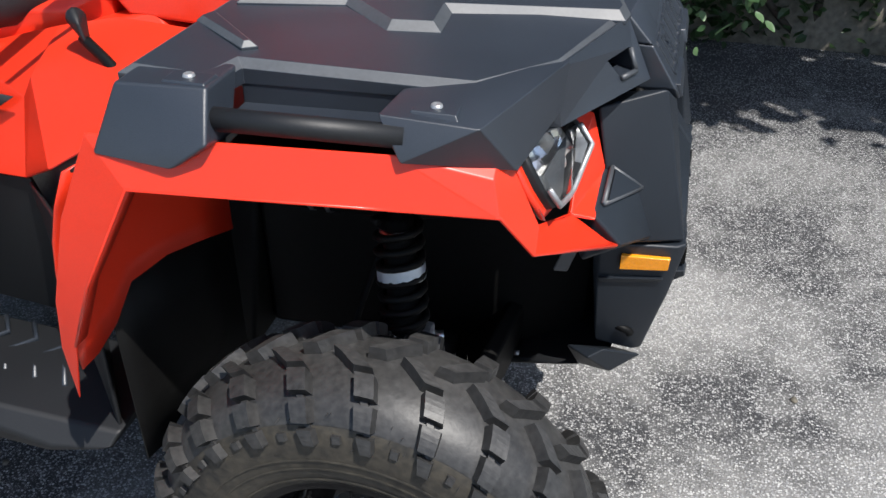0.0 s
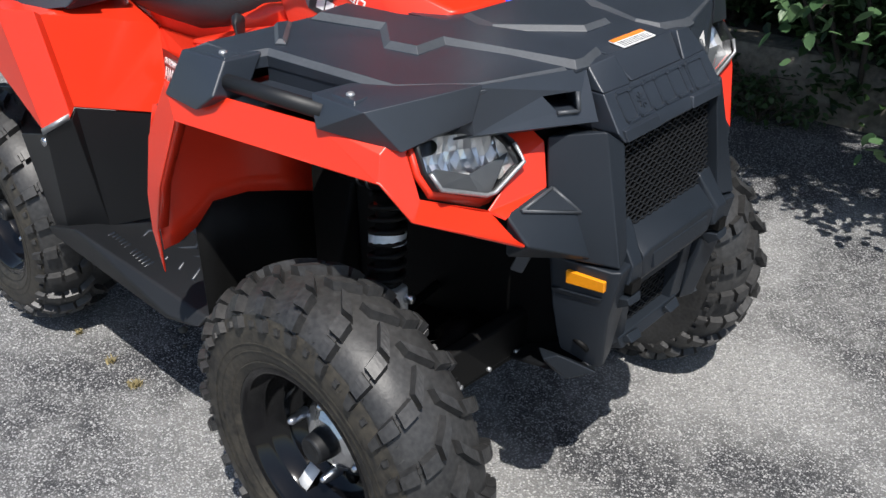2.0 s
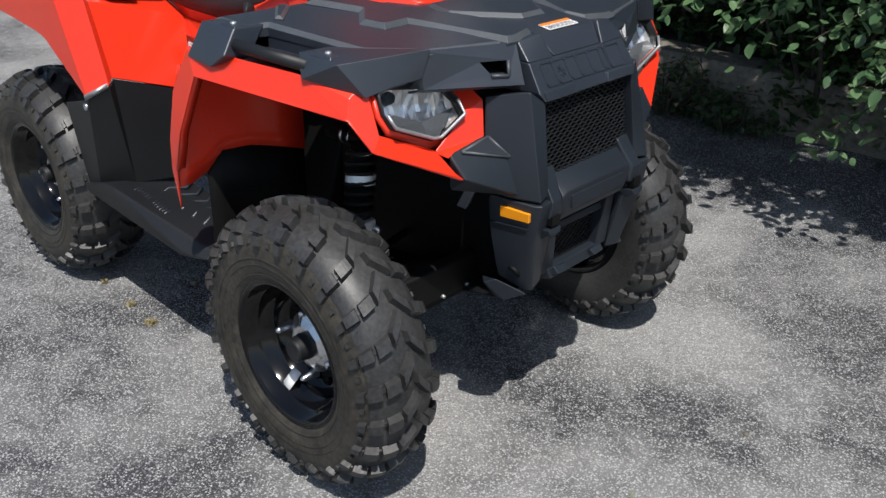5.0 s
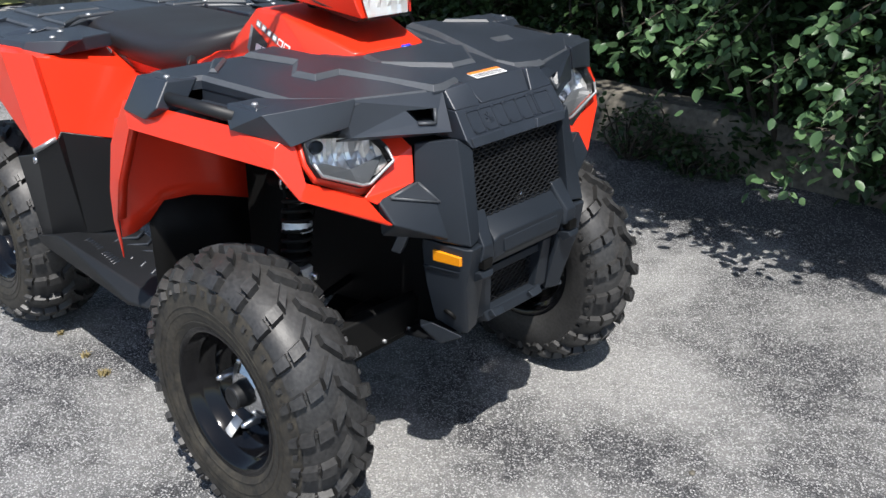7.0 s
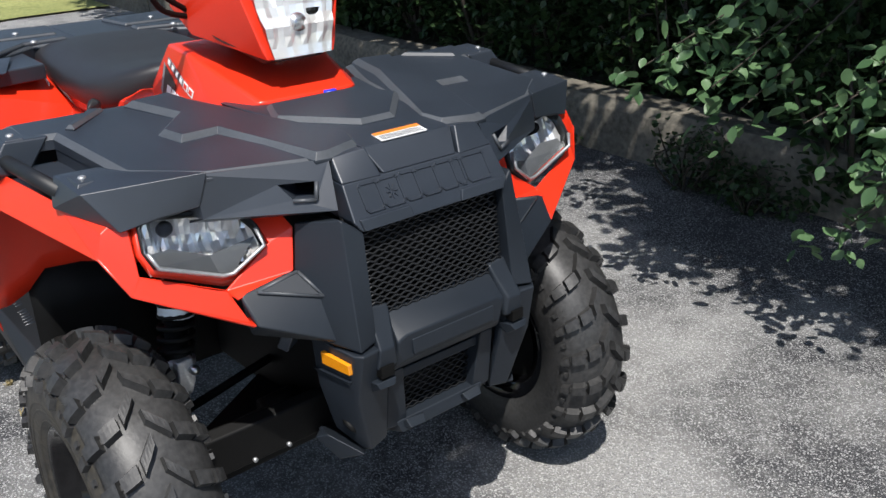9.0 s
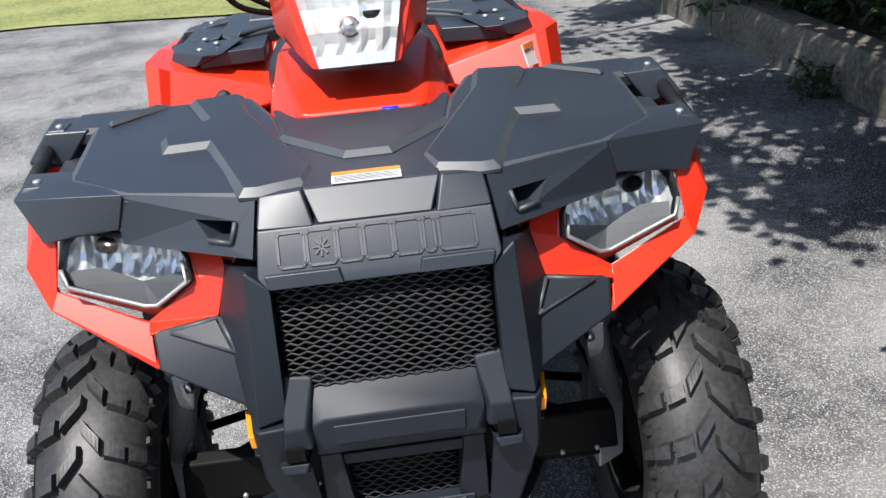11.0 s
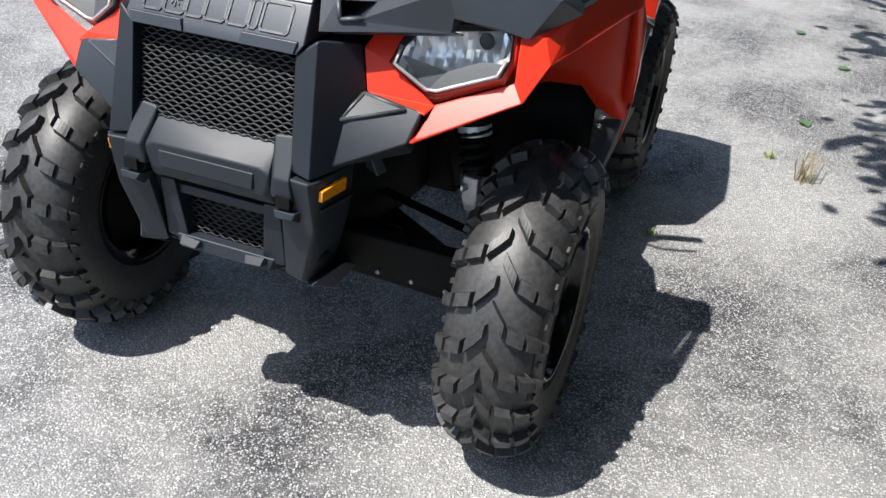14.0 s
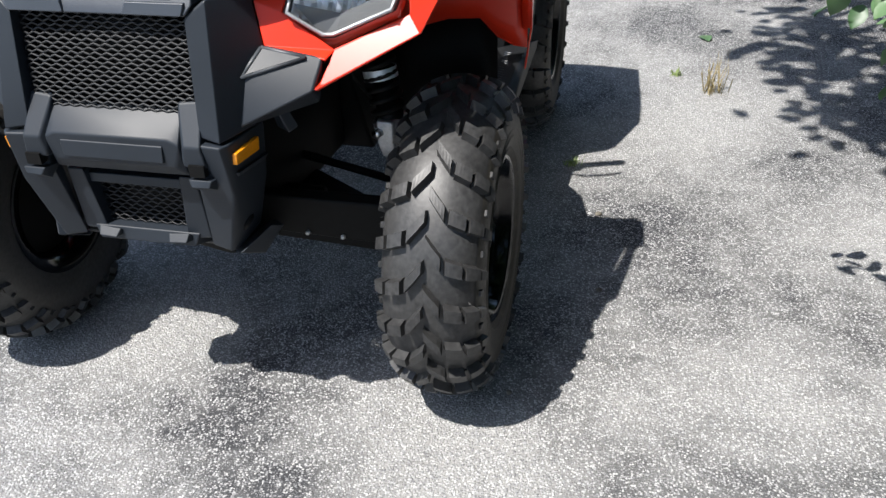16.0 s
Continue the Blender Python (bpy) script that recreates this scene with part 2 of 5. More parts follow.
def tube(points, r, n=10, bm=None, caps=True):
    """A round bar along points; r one radius or one for each point."""
    bm = bm or bmesh.new()
    pts = [Vector(p) for p in points]
    rings = []
    up = None
    for i, p in enumerate(pts):
        d = (pts[min(i + 1, len(pts) - 1)] - pts[max(i - 1, 0)]).normalized()
        if up is None:
            up = d.orthogonal().normalized()
        up = (up - d * up.dot(d)).normalized()
        w = d.cross(up)
        rad = r[i] if isinstance(r, (list, tuple)) else r
        rings.append([bm.verts.new(p + rad * (math.cos(a) * up + math.sin(a) * w)) for a in (2 * math.pi * k / n for k in range(n))])
    for a, b in zip(rings, rings[1:]):
        for k in range(n):
            bm.faces.new((a[k], a[(k + 1) % n], b[(k + 1) % n], b[k]))
    if caps:
        bm.faces.new(rings[0][::-1])
        bm.faces.new(rings[-1])
    bmesh.ops.recalc_face_normals(bm, faces=bm.faces)
    return bm


def curve_pts(pts, n=8):
    """A smooth line through points."""
    P = [Vector(p) for p in pts]
    P = [2 * P[0] - P[1]] + P + [2 * P[-1] - P[-2]]
    out = []
    for i in range(1, len(P) - 2):
        for k in range(n):
            t = k / n
            a, b, c, d = P[i - 1:i + 3]
            out.append(0.5 * (2 * b + (c - a) * t + (2 * a - 5 * b + 4 * c - d) * t * t + (3 * b - 3 * c + d - a) * t ** 3))
    return out + [P[-2]]


def lathe(profile, n=48, bm=None, closed=False):
    """Turns (y, r) pairs about the y axis."""
    bm = bm or bmesh.new()
    rings = []
    for k in range(n):
        a = 2 * math.pi * k / n
        rings.append([bm.verts.new((r * math.cos(a), y, r * math.sin(a))) for y, r in profile])
    m = len(profile)
    for k in range(n):
        a, b = rings[k], rings[(k + 1) % n]
        for i in range(m if closed else m - 1):
            j = (i + 1) % m
            bm.faces.new((a[i], a[j], b[j], b[i]))
    bmesh.ops.recalc_face_normals(bm, faces=bm.faces)
    return bm


def prism(poly, z0, z1, inset=0.006, s=1, ch=0.006):
    """A flat-topped raised field: an upright foot, then a chamfer ch high and inset wide. z may be a function of x, y."""
    f0 = z0 if callable(z0) else (lambda x, y: z0)
    f1 = z1 if callable(z1) else (lambda x, y: z1)
    P = [Vector((x, y * s)) for x, y in poly]
    area = sum(a.x * b.y - b.x * a.y for a, b in zip(P, P[1:] + P[:1]))
    if area < 0:
        P.reverse()
    n = len(P)
    top = []
    for i in range(n):
        a, b, c = P[i - 1], P[i], P[(i + 1) % n]
        n1 = Vector((-(b - a).y, (b - a).x)).normalized()
        n2 = Vector((-(c - b).y, (c - b).x)).normalized()
        m = (n1 + n2)
        m = m / max(0.35, m.length_squared / 2)
        top.append(b + m * inset)
    bm = bmesh.new()
    lo = [bm.verts.new((p.x, p.y, f0(p.x, p.y))) for p in P]
    mid = [bm.verts.new((p.x, p.y, f1(p.x, p.y) - ch)) for p in P]
    hi = [bm.verts.new((p.x, p.y, f1(p.x, p.y))) for p in top]
    for i in range(n):
        j = (i + 1) % n
        bm.faces.new((lo[i], lo[j], mid[j], mid[i]))
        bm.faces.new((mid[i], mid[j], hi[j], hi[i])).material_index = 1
    bm.faces.new(hi)
    bm.faces.new(lo[::-1])
    return bm


def merge(*bms):
    out = bmesh.new()
    for b in bms:
        tmp = bpy.data.meshes.new("tmp")
        b.to_mesh(tmp)
        b.free()
        out.from_mesh(tmp)
        bpy.data.meshes.remove(tmp)
    return out


def thing(name, label, category, group="", kind=""):
    return tagged(new(name), label, category, group, kind)


# ---- ground and surroundings ----
def ground():
    bm = bmesh.new()
    for i in range(2):
        for j in range(2):
            bm.verts.new((-300 + 600 * i, -300 + 600 * j, 0))
    bm.verts.ensure_lookup_table()
    bm.faces.new([bm.verts[k] for k in (0, 2, 3, 1)])
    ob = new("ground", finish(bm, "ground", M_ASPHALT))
    tagged(ob, "worn grey asphalt with pale stones and bleached patches", "asphalt", kind="structure")


ground()


def kerb():
    root = thing("kerb", "weathered concrete kerb wall along the asphalt edge", "kerb", kind="structure")
    rnd = random.Random(3)
    x = -14.0
    while x < 9:
        w = 2.4 + rnd.uniform(-0.1, 0.1)
        bm = bmesh.new()
        n = 14
        prof = [(2.40, -0.05), (2.395, 0.10), (2.40, 0.22), (2.425, 0.265), (2.58, 0.275), (2.62, 0.26), (2.62, -0.05)]
        rows = []
        for i in range(n + 1):
            xx = x + 0.012 + (w - 0.024) * i / n
            rows.append([bm.verts.new((xx, y + noise.noise((xx * 3, z * 4, 0)) * 0.012, z + (noise.noise((xx * 2, y, 5)) * 0.012 if z > 0 else 0))) for y, z in prof])
        for a, b in zip(rows, rows[1:]):
            for k in range(len(prof) - 1):
                bm.faces.new((a[k], b[k], b[k + 1], a[k + 1]))
        bm.faces.new(rows[0])
        bm.faces.new(rows[-1][::-1])
        bmesh.ops.recalc_face_normals(bm, faces=bm.faces)
        part("kerb_block", bm, M_CONC, root, bevel=0.006)
        x += w


kerb()


def bank():
    bm = bmesh.new()
    n, m = 60, 14
    g = [[bm.verts.new((-20 + 34 * i / n, 2.6 + 7 * j / m, 0.20 + 0.05 * j + noise.noise((i * 0.6, j * 0.7, 2)) * 0.08)) for j in range(m + 1)] for i in range(n + 1)]
    for i in range(n):
        for j in range(m):
            bm.faces.new((g[i][j], g[i + 1][j], g[i + 1][j + 1], g[i][j + 1]))
    tagged(new("soil_bank", finish(bm, "soil_bank", M_SOIL)), "dark soil bank with leaf litter behind the kerb", "soil", kind="structure")


bank()


def leaf_faces(vs, fs, p, d, up, size, fold):
    """One pointed leaf, folded along its midrib."""
    side = d.cross(up)
    if side.length < 1e-4:
        side = d.orthogonal()
    side.normalize()
    nrm = side.cross(d).normalized()
    k = len(vs)
    L, W = size, size * 0.36
    for a, w, h in ((0, 0, 0), (0.30, -W, fold), (0.30, W, fold), (0.42, 0, 0.0), (0.68, -W * 0.75, fold), (0.68, W * 0.75, fold), (1, 0, -fold)):
        vs.append(p + d * (a * L) + side * w + nrm * (h * L))
    fs.extend([(k, k + 3, k + 1), (k, k + 2, k + 3), (k + 1, k + 3, k + 6, k + 4), (k + 3, k + 2, k + 5, k + 6)])


def broad_leaf(vs, fs, p, d, up, size, fold):
    """One rounded leaf with a pointed tip, cupped along its midrib."""
    side = d.cross(up)
    if side.length < 1e-4:
        side = d.orthogonal()
    side.normalize()
    nrm = side.cross(d).normalized()
    k = len(vs)
    rows = ((0.0, 0.03), (0.14, 0.22), (0.36, 0.34), (0.62, 0.31), (0.84, 0.17), (1.0, 0.01))
    for a, w in rows:
        for q in (-1, 0, 1):
            vs.append(p + d * (a * size) + side * (q * w * size) + nrm * ((abs(q) * fold - 0.25 * a * a * 0.6) * size))
    for i in range(len(rows) - 1):
        b = k + 3 * i
        fs.extend([(b, b + 1, b + 4, b + 3), (b + 1, b + 2, b + 5, b + 4)])


def leaves(name, spots, material, parent, size, rnd, label="", down=0.3, shape=leaf_faces):
    vs, fs = [], []
    for p in spots:
        d = Vector((rnd.gauss(0, 1), rnd.gauss(0, 1) - 0.3, rnd.gauss(0, 0.6) - down)).normalized()
        shape(vs, fs, Vector(p), d, Vector((rnd.gauss(0, .4), rnd.gauss(0, .4), 1)).normalized(), size * rnd.uniform(0.6, 1.25), rnd.uniform(0.02, 0.12))
    me = bpy.data.meshes.new(name)
    me.from_pydata([tuple(v) for v in vs], [], fs)
    if shape is broad_leaf:
        for f in me.polygons:
            f.use_smooth = True
    me.materials.append(material)
    ob = new(name, me)
    ob.parent = parent
    return tagged(ob, label)


def bush(x, y, z, w, d, h, count, seed, size=0.06, label="dense dark green hedge bush behind the kerb"):
    """Stems from one foot, each with clumps of leaves; the outline is uneven."""
    rnd = random.Random(seed)
    root = thing("bush", label, "bush", "bushes along the kerb")
    root.location = (x, y, z)
    stems, spots = bmesh.new(), []
    tips = []
    for k in range(16):
        a = rnd.uniform(0, 6.28)
        tip = Vector((math.cos(a) * w * rnd.uniform(.3, 1), math.sin(a) * d * rnd.uniform(.3, 1), h * rnd.uniform(0.25, 1)))
        mid = tip * 0.5 + Vector((rnd.gauss(0, .08), rnd.gauss(0, .08), 0.15 * h))
        tube(curve_pts([(0, 0, -0.05), mid, tip], 4), [min(1, h) * (0.018 * (1 - i / 9) + 0.003) for i in range(9)], 5, stems)
        tips += [tip, mid, (tip + mid) / 2, Vector((tip.x * .8, tip.y * .8 - .1 * d, h * rnd.uniform(.06, .3)))]
    for k in range(count):
        c = rnd.choice(tips)
        r = rnd.random() ** 0.5
        v = Vector((rnd.gauss(0, 1), rnd.gauss(0, 1), rnd.gauss(0, 1))).normalized() * r
        p = c + Vector((v.x * w * 0.38, v.y * d * 0.38, v.z * h * 0.22))
        if p.z > 0.0:
            spots.append(p)
    part("stem", stems, M_BARK, root)
    tagged(leaves("foliage", spots, M_LEAF, root, size, rnd), kind="stuff")
    return root


for i, (bx, by, bw, bd, bh, bc) in enumerate((
        (-7.2, 3.3, 1.0, .7, 1.6, 3600), (-5.7, 3.2, .9, .7, 1.5, 4000), (-4.4, 3.25, .9, .6, 1.5, 4600), (-3.3, 3.2, .8, .6, 1.4, 4600),
        (-2.3, 3.15, .8, .6, 1.5, 5200), (-1.35, 3.2, .8, .6, 1.5, 5200), (-0.45, 3.2, .8, .6, 1.5, 5200), (0.45, 3.1, .8, .6, 1.5, 5200),
        (1.4, 3.1, .8, .7, 1.5, 4000), (2.6, 3.2, 1.0, .7, 1.6, 2000), (4.0, 3.3, 1.1, .8, 1.8, 1500))):
    bush(bx, by, 0.22, bw, bd, bh, bc, 20 + i, 0.068)
for i in range(9):
    bush(-12.5 + i * 2.3, 5.0 + (i % 2) * 0.5, 0.35, 1.6, 1.0, 3.0, 1900, 60 + i, 0.10, "tall dark hedge bush in the shade")


for i, (bx, by, bw, bh, bc) in enumerate(((-4.4, 2.72, .8, 1.2, 2600), (-5.6, 2.72, .8, 1.3, 2600), (-6.9, 2.72, .9, 1.4, 2600), (-8.4, 2.75, 1.0, 1.5, 2600), (-10.0, 2.8, 1.1, 1.6, 2400), (-12.0, 2.8, 1.2, 1.7, 2200))):
    bush(bx, by, 0.2, bw, .55, bh, bc, 170 + i, 0.075, "dense dark green bush spilling over the kerb")


for i in range(9):
    bush(-4.0 + i * 0.62, 2.86, 0.2, .42, .26, 0.85, 1500, 190 + i, 0.05, "leafy dark green shrub on the bank behind the kerb")


for i, (bx, by, bh) in enumerate(((-0.15, 2.50, .75), (0.35, 2.45, .85), (0.85, 2.45, .9), (1.4, 2.5, .9))):
    bush(bx, by, 0.02, .36, .22, bh, 1500, 230 + i, 0.05, "dark green shrub hanging over the kerb to the asphalt")


def tree(x, y, crowns, seed, height, label, leaf=0.10):
    """Trunk, limbs to each clump of the crown, and leaves."""
    rnd = random.Random(seed)
    root = thing("tree", label, "tree", "trees over the asphalt edge")
    wood = bmesh.new()
    fork = Vector((x, y - 0.1, height * 0.55))
    tube(curve_pts([(x, y, 0.1), (x + 0.05, y, height * 0.3), fork], 5), [0.13 - 0.005 * i for i in range(11)], 9, wood)
    spots = []
    for cx, cy, cz, rx, ry, rz, n in crowns:
        c = Vector((cx, cy, cz))
        tube(curve_pts([fork, (fork + c) / 2 + Vector((0, 0, 0.35)), c], 5), [0.06 - 0.0045 * i for i in range(11)], 6, wood)
        twigs = []
        for k in range(10):
            v = Vector((rnd.gauss(0, 1), rnd.gauss(0, 1), rnd.gauss(0, 1))).normalized()
            tip = c + Vector((v.x * rx, v.y * ry, v.z * rz)) * rnd.uniform(.6, 1)
            tube([c, (c + tip) / 2 + Vector((0, 0, .05)), tip], [0.012, 0.008, 0.003], 4, wood)
            twigs.append((c, tip))
        for k in range(n):
            a, t = rnd.choice(twigs)
            p = a.lerp(t, rnd.uniform(0.2, 1.05)) + Vector((rnd.gauss(0, .12), rnd.gauss(0, .12), rnd.gauss(0, .1)))
            spots.append(p)
    part("trunk", wood, M_BARK, root)
    leaves("crown", spots, M_LEAF, root, leaf, rnd)


OVER = [(xx, yy, zz, .75, .55, .4, 1500 if yy < 1.4 else 2400) for xx, yy, zz in (
    (-2.9, 1.35, 2.7), (-1.7, 1.35, 2.6), (-0.6, 1.3, 2.6), (0.5, 1.35, 2.5), (1.5, 1.30, 2.5), (2.5, 1.25, 2.6), (3.4, 1.3, 2.7),
    (-2.3, 2.1, 3.0), (-1.1, 2.1, 3.0), (0.1, 2.1, 3.0), (1.2, 2.1, 3.0), (2.3, 2.1, 3.0), (3.4, 2.2, 3.0),
    (-1.6, 2.9, 3.2), (-0.3, 2.9, 3.2), (1.0, 2.9, 3.2), (2.2, 2.9, 3.2), (3.5, 3.0, 3.2))]
# two trees out of view, added to keep sky light off hedge and kerb
tree(-2.6, 4.3, [(xx, yy, zz, 1.0, .8, .6, 1000) for xx, yy, zz in ((-3.8, 2.9, 2.6), (-2.8, 3.0, 2.5), (-1.7, 3.3, 2.4), (-0.6, 3.4, 2.3), (0.5, 3.4, 2.3), (1.6, 3.4, 2.4), (-3.4, 3.9, 3.4), (-2.0, 3.9, 3.4), (-0.6, 3.9, 3.4))], 9, 3.4, "unseen leafy tree added to shade the hedge", 0.14)
tree(1.4, 4.6, [(xx, yy, zz, 1.1, .9, .6, 1000) for xx, yy, zz in ((0.8, 3.4, 3.9), (2.0, 3.2, 3.8), (3.2, 3.4, 3.9), (4.4, 3.2, 3.6), (2.6, 4.4, 4.4), (4.0, 4.4, 4.2), (1.2, 4.4, 4.4), (-0.2, 4.4, 4.4), (4.6, 2.4, 3.0))], 10, 4.0, "unseen tall leafy tree added to shade the hedge", 0.15)
tree(0.2, 3.9, OVER[:3] + OVER[7:10] + OVER[13:15], 5, 3.6, "leafy tree reaching over the kerb")
tree(2.6, 3.9, OVER[3:7] + OVER[10:13] + OVER[15:], 6, 3.6, "leafy tree reaching over the kerb")
tree(-4.8, 4.2, [(-0.40, .88, 2.7, .14, .06, .10, 34), (-0.66, .80, 2.7, .12, .06, .10, 30), (-1.0, .60, 2.7, .16, .05, .10, 26), (-0.30, .68, 2.7, .26, .12, .10, 110), (-0.78, .62, 2.7, .30, .12, .10, 120), (-1.25, .58, 2.7, .26, .10, .10, 80), (-2.4, .56, 2.7, .3, .08, .1, 60), (-3.6, .62, 2.7, .4, .12, .15, 110), (-4.4, 1.3, 2.8, .8, .5, .4, 900), (-5.6, 1.5, 2.9, .8, .5, .4, 900), (-6.8, 1.5, 3.0, .8, .6, .4, 900), (-5.0, 2.4, 3.2, .9, .6, .4, 1000), (-6.4, 2.5, 3.2, .9, .6, .4, 1000), (-7.8, 2.2, 3.2, .9, .7, .4, 1000), (-3.7, 2.0, 3.0, .8, .5, .4, 1000)], 7, 3.8, "leafy tree at the far end of the kerb")


def sprig(foot, ends, n, seed, size=0.044):
    """A low branch with pale leaves that hangs out over the asphalt."""
    rnd = random.Random(seed)
    root = thing("branch", "overhanging branch with pale sunlit green leaves", "branch", "branches over the asphalt")
    spots = []
    for e in ends:
        line = curve_pts([foot, (Vector(foot) + Vector(e)) / 2 + Vector((0, 0, 0.12)), e], 8)
        part("twig", tube(line, [0.007 - 0.0003 * i for i in range(len(line))], 5), M_BARK, root)
        for k in range(n):
            t = rnd.uniform(0.84, 1.0)
            p = line[min(len(line) - 1, int(t * len(line)))]
            spots.append(p + Vector((rnd.gauss(0, .038), rnd.gauss(0, .05), rnd.gauss(0, .038) - 0.015)))
    tagged(leaves("foliage", spots, M_SPRIG, root, size, rnd, down=0.5, shape=broad_leaf), kind="stuff")


sprig((0.15, 2.75, 1.15), [(-0.19, 1.15, 0.80), (-0.13, 1.21, 0.86), (-0.06, 1.29, 0.93), (0.02, 1.34, 0.87), (-0.01, 1.22, 0.76), (0.02, 1.32, 0.68)], 34, 1, 0.046)
sprig((0.9, 2.7, 1.1), [(0.22, 1.31, 0.69), (0.32, 1.36, 0.78), (0.40, 1.29, 0.88), (0.48, 1.25, 0.70), (0.36, 1.40, 0.56), (0.30, 1.45, 0.36), (0.50, 1.40, 0.50)], 40, 2, 0.046)
sprig((-0.5, 2.8, 1.5), [(-0.62, 1.5, 1.12), (-0.50, 1.5, 1.14), (-0.30, 1.5, 1.16)], 40, 3, 0.044)
for i, (bx, by, bh) in enumerate(((-0.78, 2.27, .30), (-0.45, 2.24, .24), (-1.7, 2.33, .14), (-2.9, 2.34, .16))):
    bush(bx, by, 0.0, .19, .11, bh, 330, 140 + i, 0.032, "small dark weed bush at the foot of the kerb")


def bare_twig():
    root = thing("twig", "bare dry twig arching out of the hedge", "twig")
    for k, end in enumerate(((-0.55, 1.75, 0.72), (-0.42, 1.8, 0.66))):
        part("shoot", tube(curve_pts([(-1.3, 2.75, 0.3), (-1.15, 2.4, 0.95 + .05 * k), (-0.8, 2.0, 1.0), end], 8), 0.0025, 5), M_BARK, root)


bare_twig()


def far_lawn():
    bm = bmesh.new()
    n, m = 40, 30
    g = [[bm.verts.new((-60 + 52.5 * i / n + 0.25 * math.sin(j), -24 + 26.35 * j / m, 0.02 + 0.05 * max(0, noise.noise((i, j, 1))))) for j in range(m + 1)] for i in range(n + 1)]
    for i in range(n):
        for j in range(m):
            bm.faces.new((g[i][j], g[i + 1][j], g[i + 1][j + 1], g[i][j + 1]))
    tagged(new("lawn", finish(bm, "lawn", M_LAWN)), "sunlit green lawn beyond the asphalt", "lawn", kind="structure")


far_lawn()
for i in range(7):
    bush(-17.0 - (i % 2) * 1.5, -10.0 + i * 2.2, 0.0, 1.7, 1.7, 3.6, 1300, 90 + i, 0.16, "dark green bush beyond the lawn")


def tuft(x, y, h, n, material, label, seed, lean=0.7):
    rnd = random.Random(seed)
    vs, fs = [], []
    for k in range(n):
        a, t = rnd.uniform(0, 6.28), rnd.uniform(0.2, 1.0)
        d = Vector((math.cos(a), math.sin(a), 0))
        s = Vector((-d.y, d.x, 0)) * 0.0016
        p = Vector((rnd.gauss(0, h * .43 * lean), rnd.gauss(0, h * .43 * lean), 0))
        q, e = p + d * h * .25 * t + Vector((0, 0, h * .6 * t)), p + d * h * lean * t + Vector((0, 0, h * t * rnd.uniform(.5, 1)))
        k0 = len(vs)
        vs += [p - s, p + s, q + s, q - s, e]
        fs += [(k0, k0 + 1, k0 + 2, k0 + 3), (k0 + 3, k0 + 2, k0 + 4)]
    me = bpy.data.meshes.new("weed_tuft")
    me.from_pydata([tuple(v) for v in vs], [], fs)
    me.materials.append(material)
    ob = tagged(new("weed_tuft", me), label, "weed", kind="stuff")
    ob.location = (x, y, 0)


tuft(-0.77, -0.47, 0.022, 110, M_STRAW, "dry yellow grass in an asphalt crack", 1)
tuft(-0.90, -0.46, 0.018, 60, M_STRAW, "dry yellow grass in an asphalt crack", 2)
tuft(-1.08, -0.45, 0.016, 50, M_STRAW, "dry yellow grass in an asphalt crack", 3)
tuft(-1.60, 1.04, 0.17, 46, M_STRAW, "dry upright weed growing from the asphalt", 4, 0.22)
tuft(0.60, -0.14, 0.03, 90, M_TUFT, "small green weed in the asphalt", 5)
tuft(-0.95, 0.62, 0.03, 40, M_TUFT, "small green weed in the asphalt", 6)
tuft(-1.75, 0.92, 0.03, 60, M_TUFT, "small green weed in the asphalt", 7)


def litter(x, y, a, size, seed):
    vs, fs = [], []
    leaf_faces(vs, fs, Vector((0, 0, 0.006)), Vector((math.cos(a), math.sin(a), 0.03)).normalized(), Vector((0, 0, 1)), size, 0.05)
    me = bpy.data.meshes.new("fallen_leaf")
    me.from_pydata([tuple(v) for v in vs], [], fs)
    me.materials.append(M_SPRIG)
    ob = tagged(new("fallen_leaf", me), "fallen pale green leaf lying on the asphalt", "leaf", "fallen leaves")
    ob.location = (x, y, 0)


for k, (lx, ly, la) in enumerate(((-2.2, 1.02, .3), (-3.0, 1.15, 1.9), (-3.6, 1.3, 4), (-3.5, 0.95, 2.5), (-5.2, 1.4, 1), (-1.2, 1.9, 5))):
    litter(lx, ly, la, 0.075, k)


def pebble(x, y, s, seed):
    bm = bmesh.new()
    bmesh.ops.create_icosphere(bm, subdivisions=2, radius=s)
    for v in bm.verts:
        v.co *= 1 + 0.35 * noise.noise(v.co / s + Vector((seed, 0, 0)))
        v.co.z *= 0.6
    ob = tagged(new("stone", finish(bm, "stone", M_CONC)), "small pale loose stone on the asphalt", "stone", "loose stones")
    ob.location = (x, y, s * 0.45)


for k, (px_, py_, ps) in enumerate(((-0.885, -0.262, .012), (-0.82, -0.30, .007), (0.65, 0.27, .008), (-0.66, 0.72, .009), (-0.3, 0.75, .007), (0.1, 0.6, .006))):
    pebble(px_, py_, ps, k)


# ---- the quad bike ----
bike = thing("quad_bike", "red and black four-wheeled quad bike parked on asphalt", "quad bike")
SIDES = (1, -1)

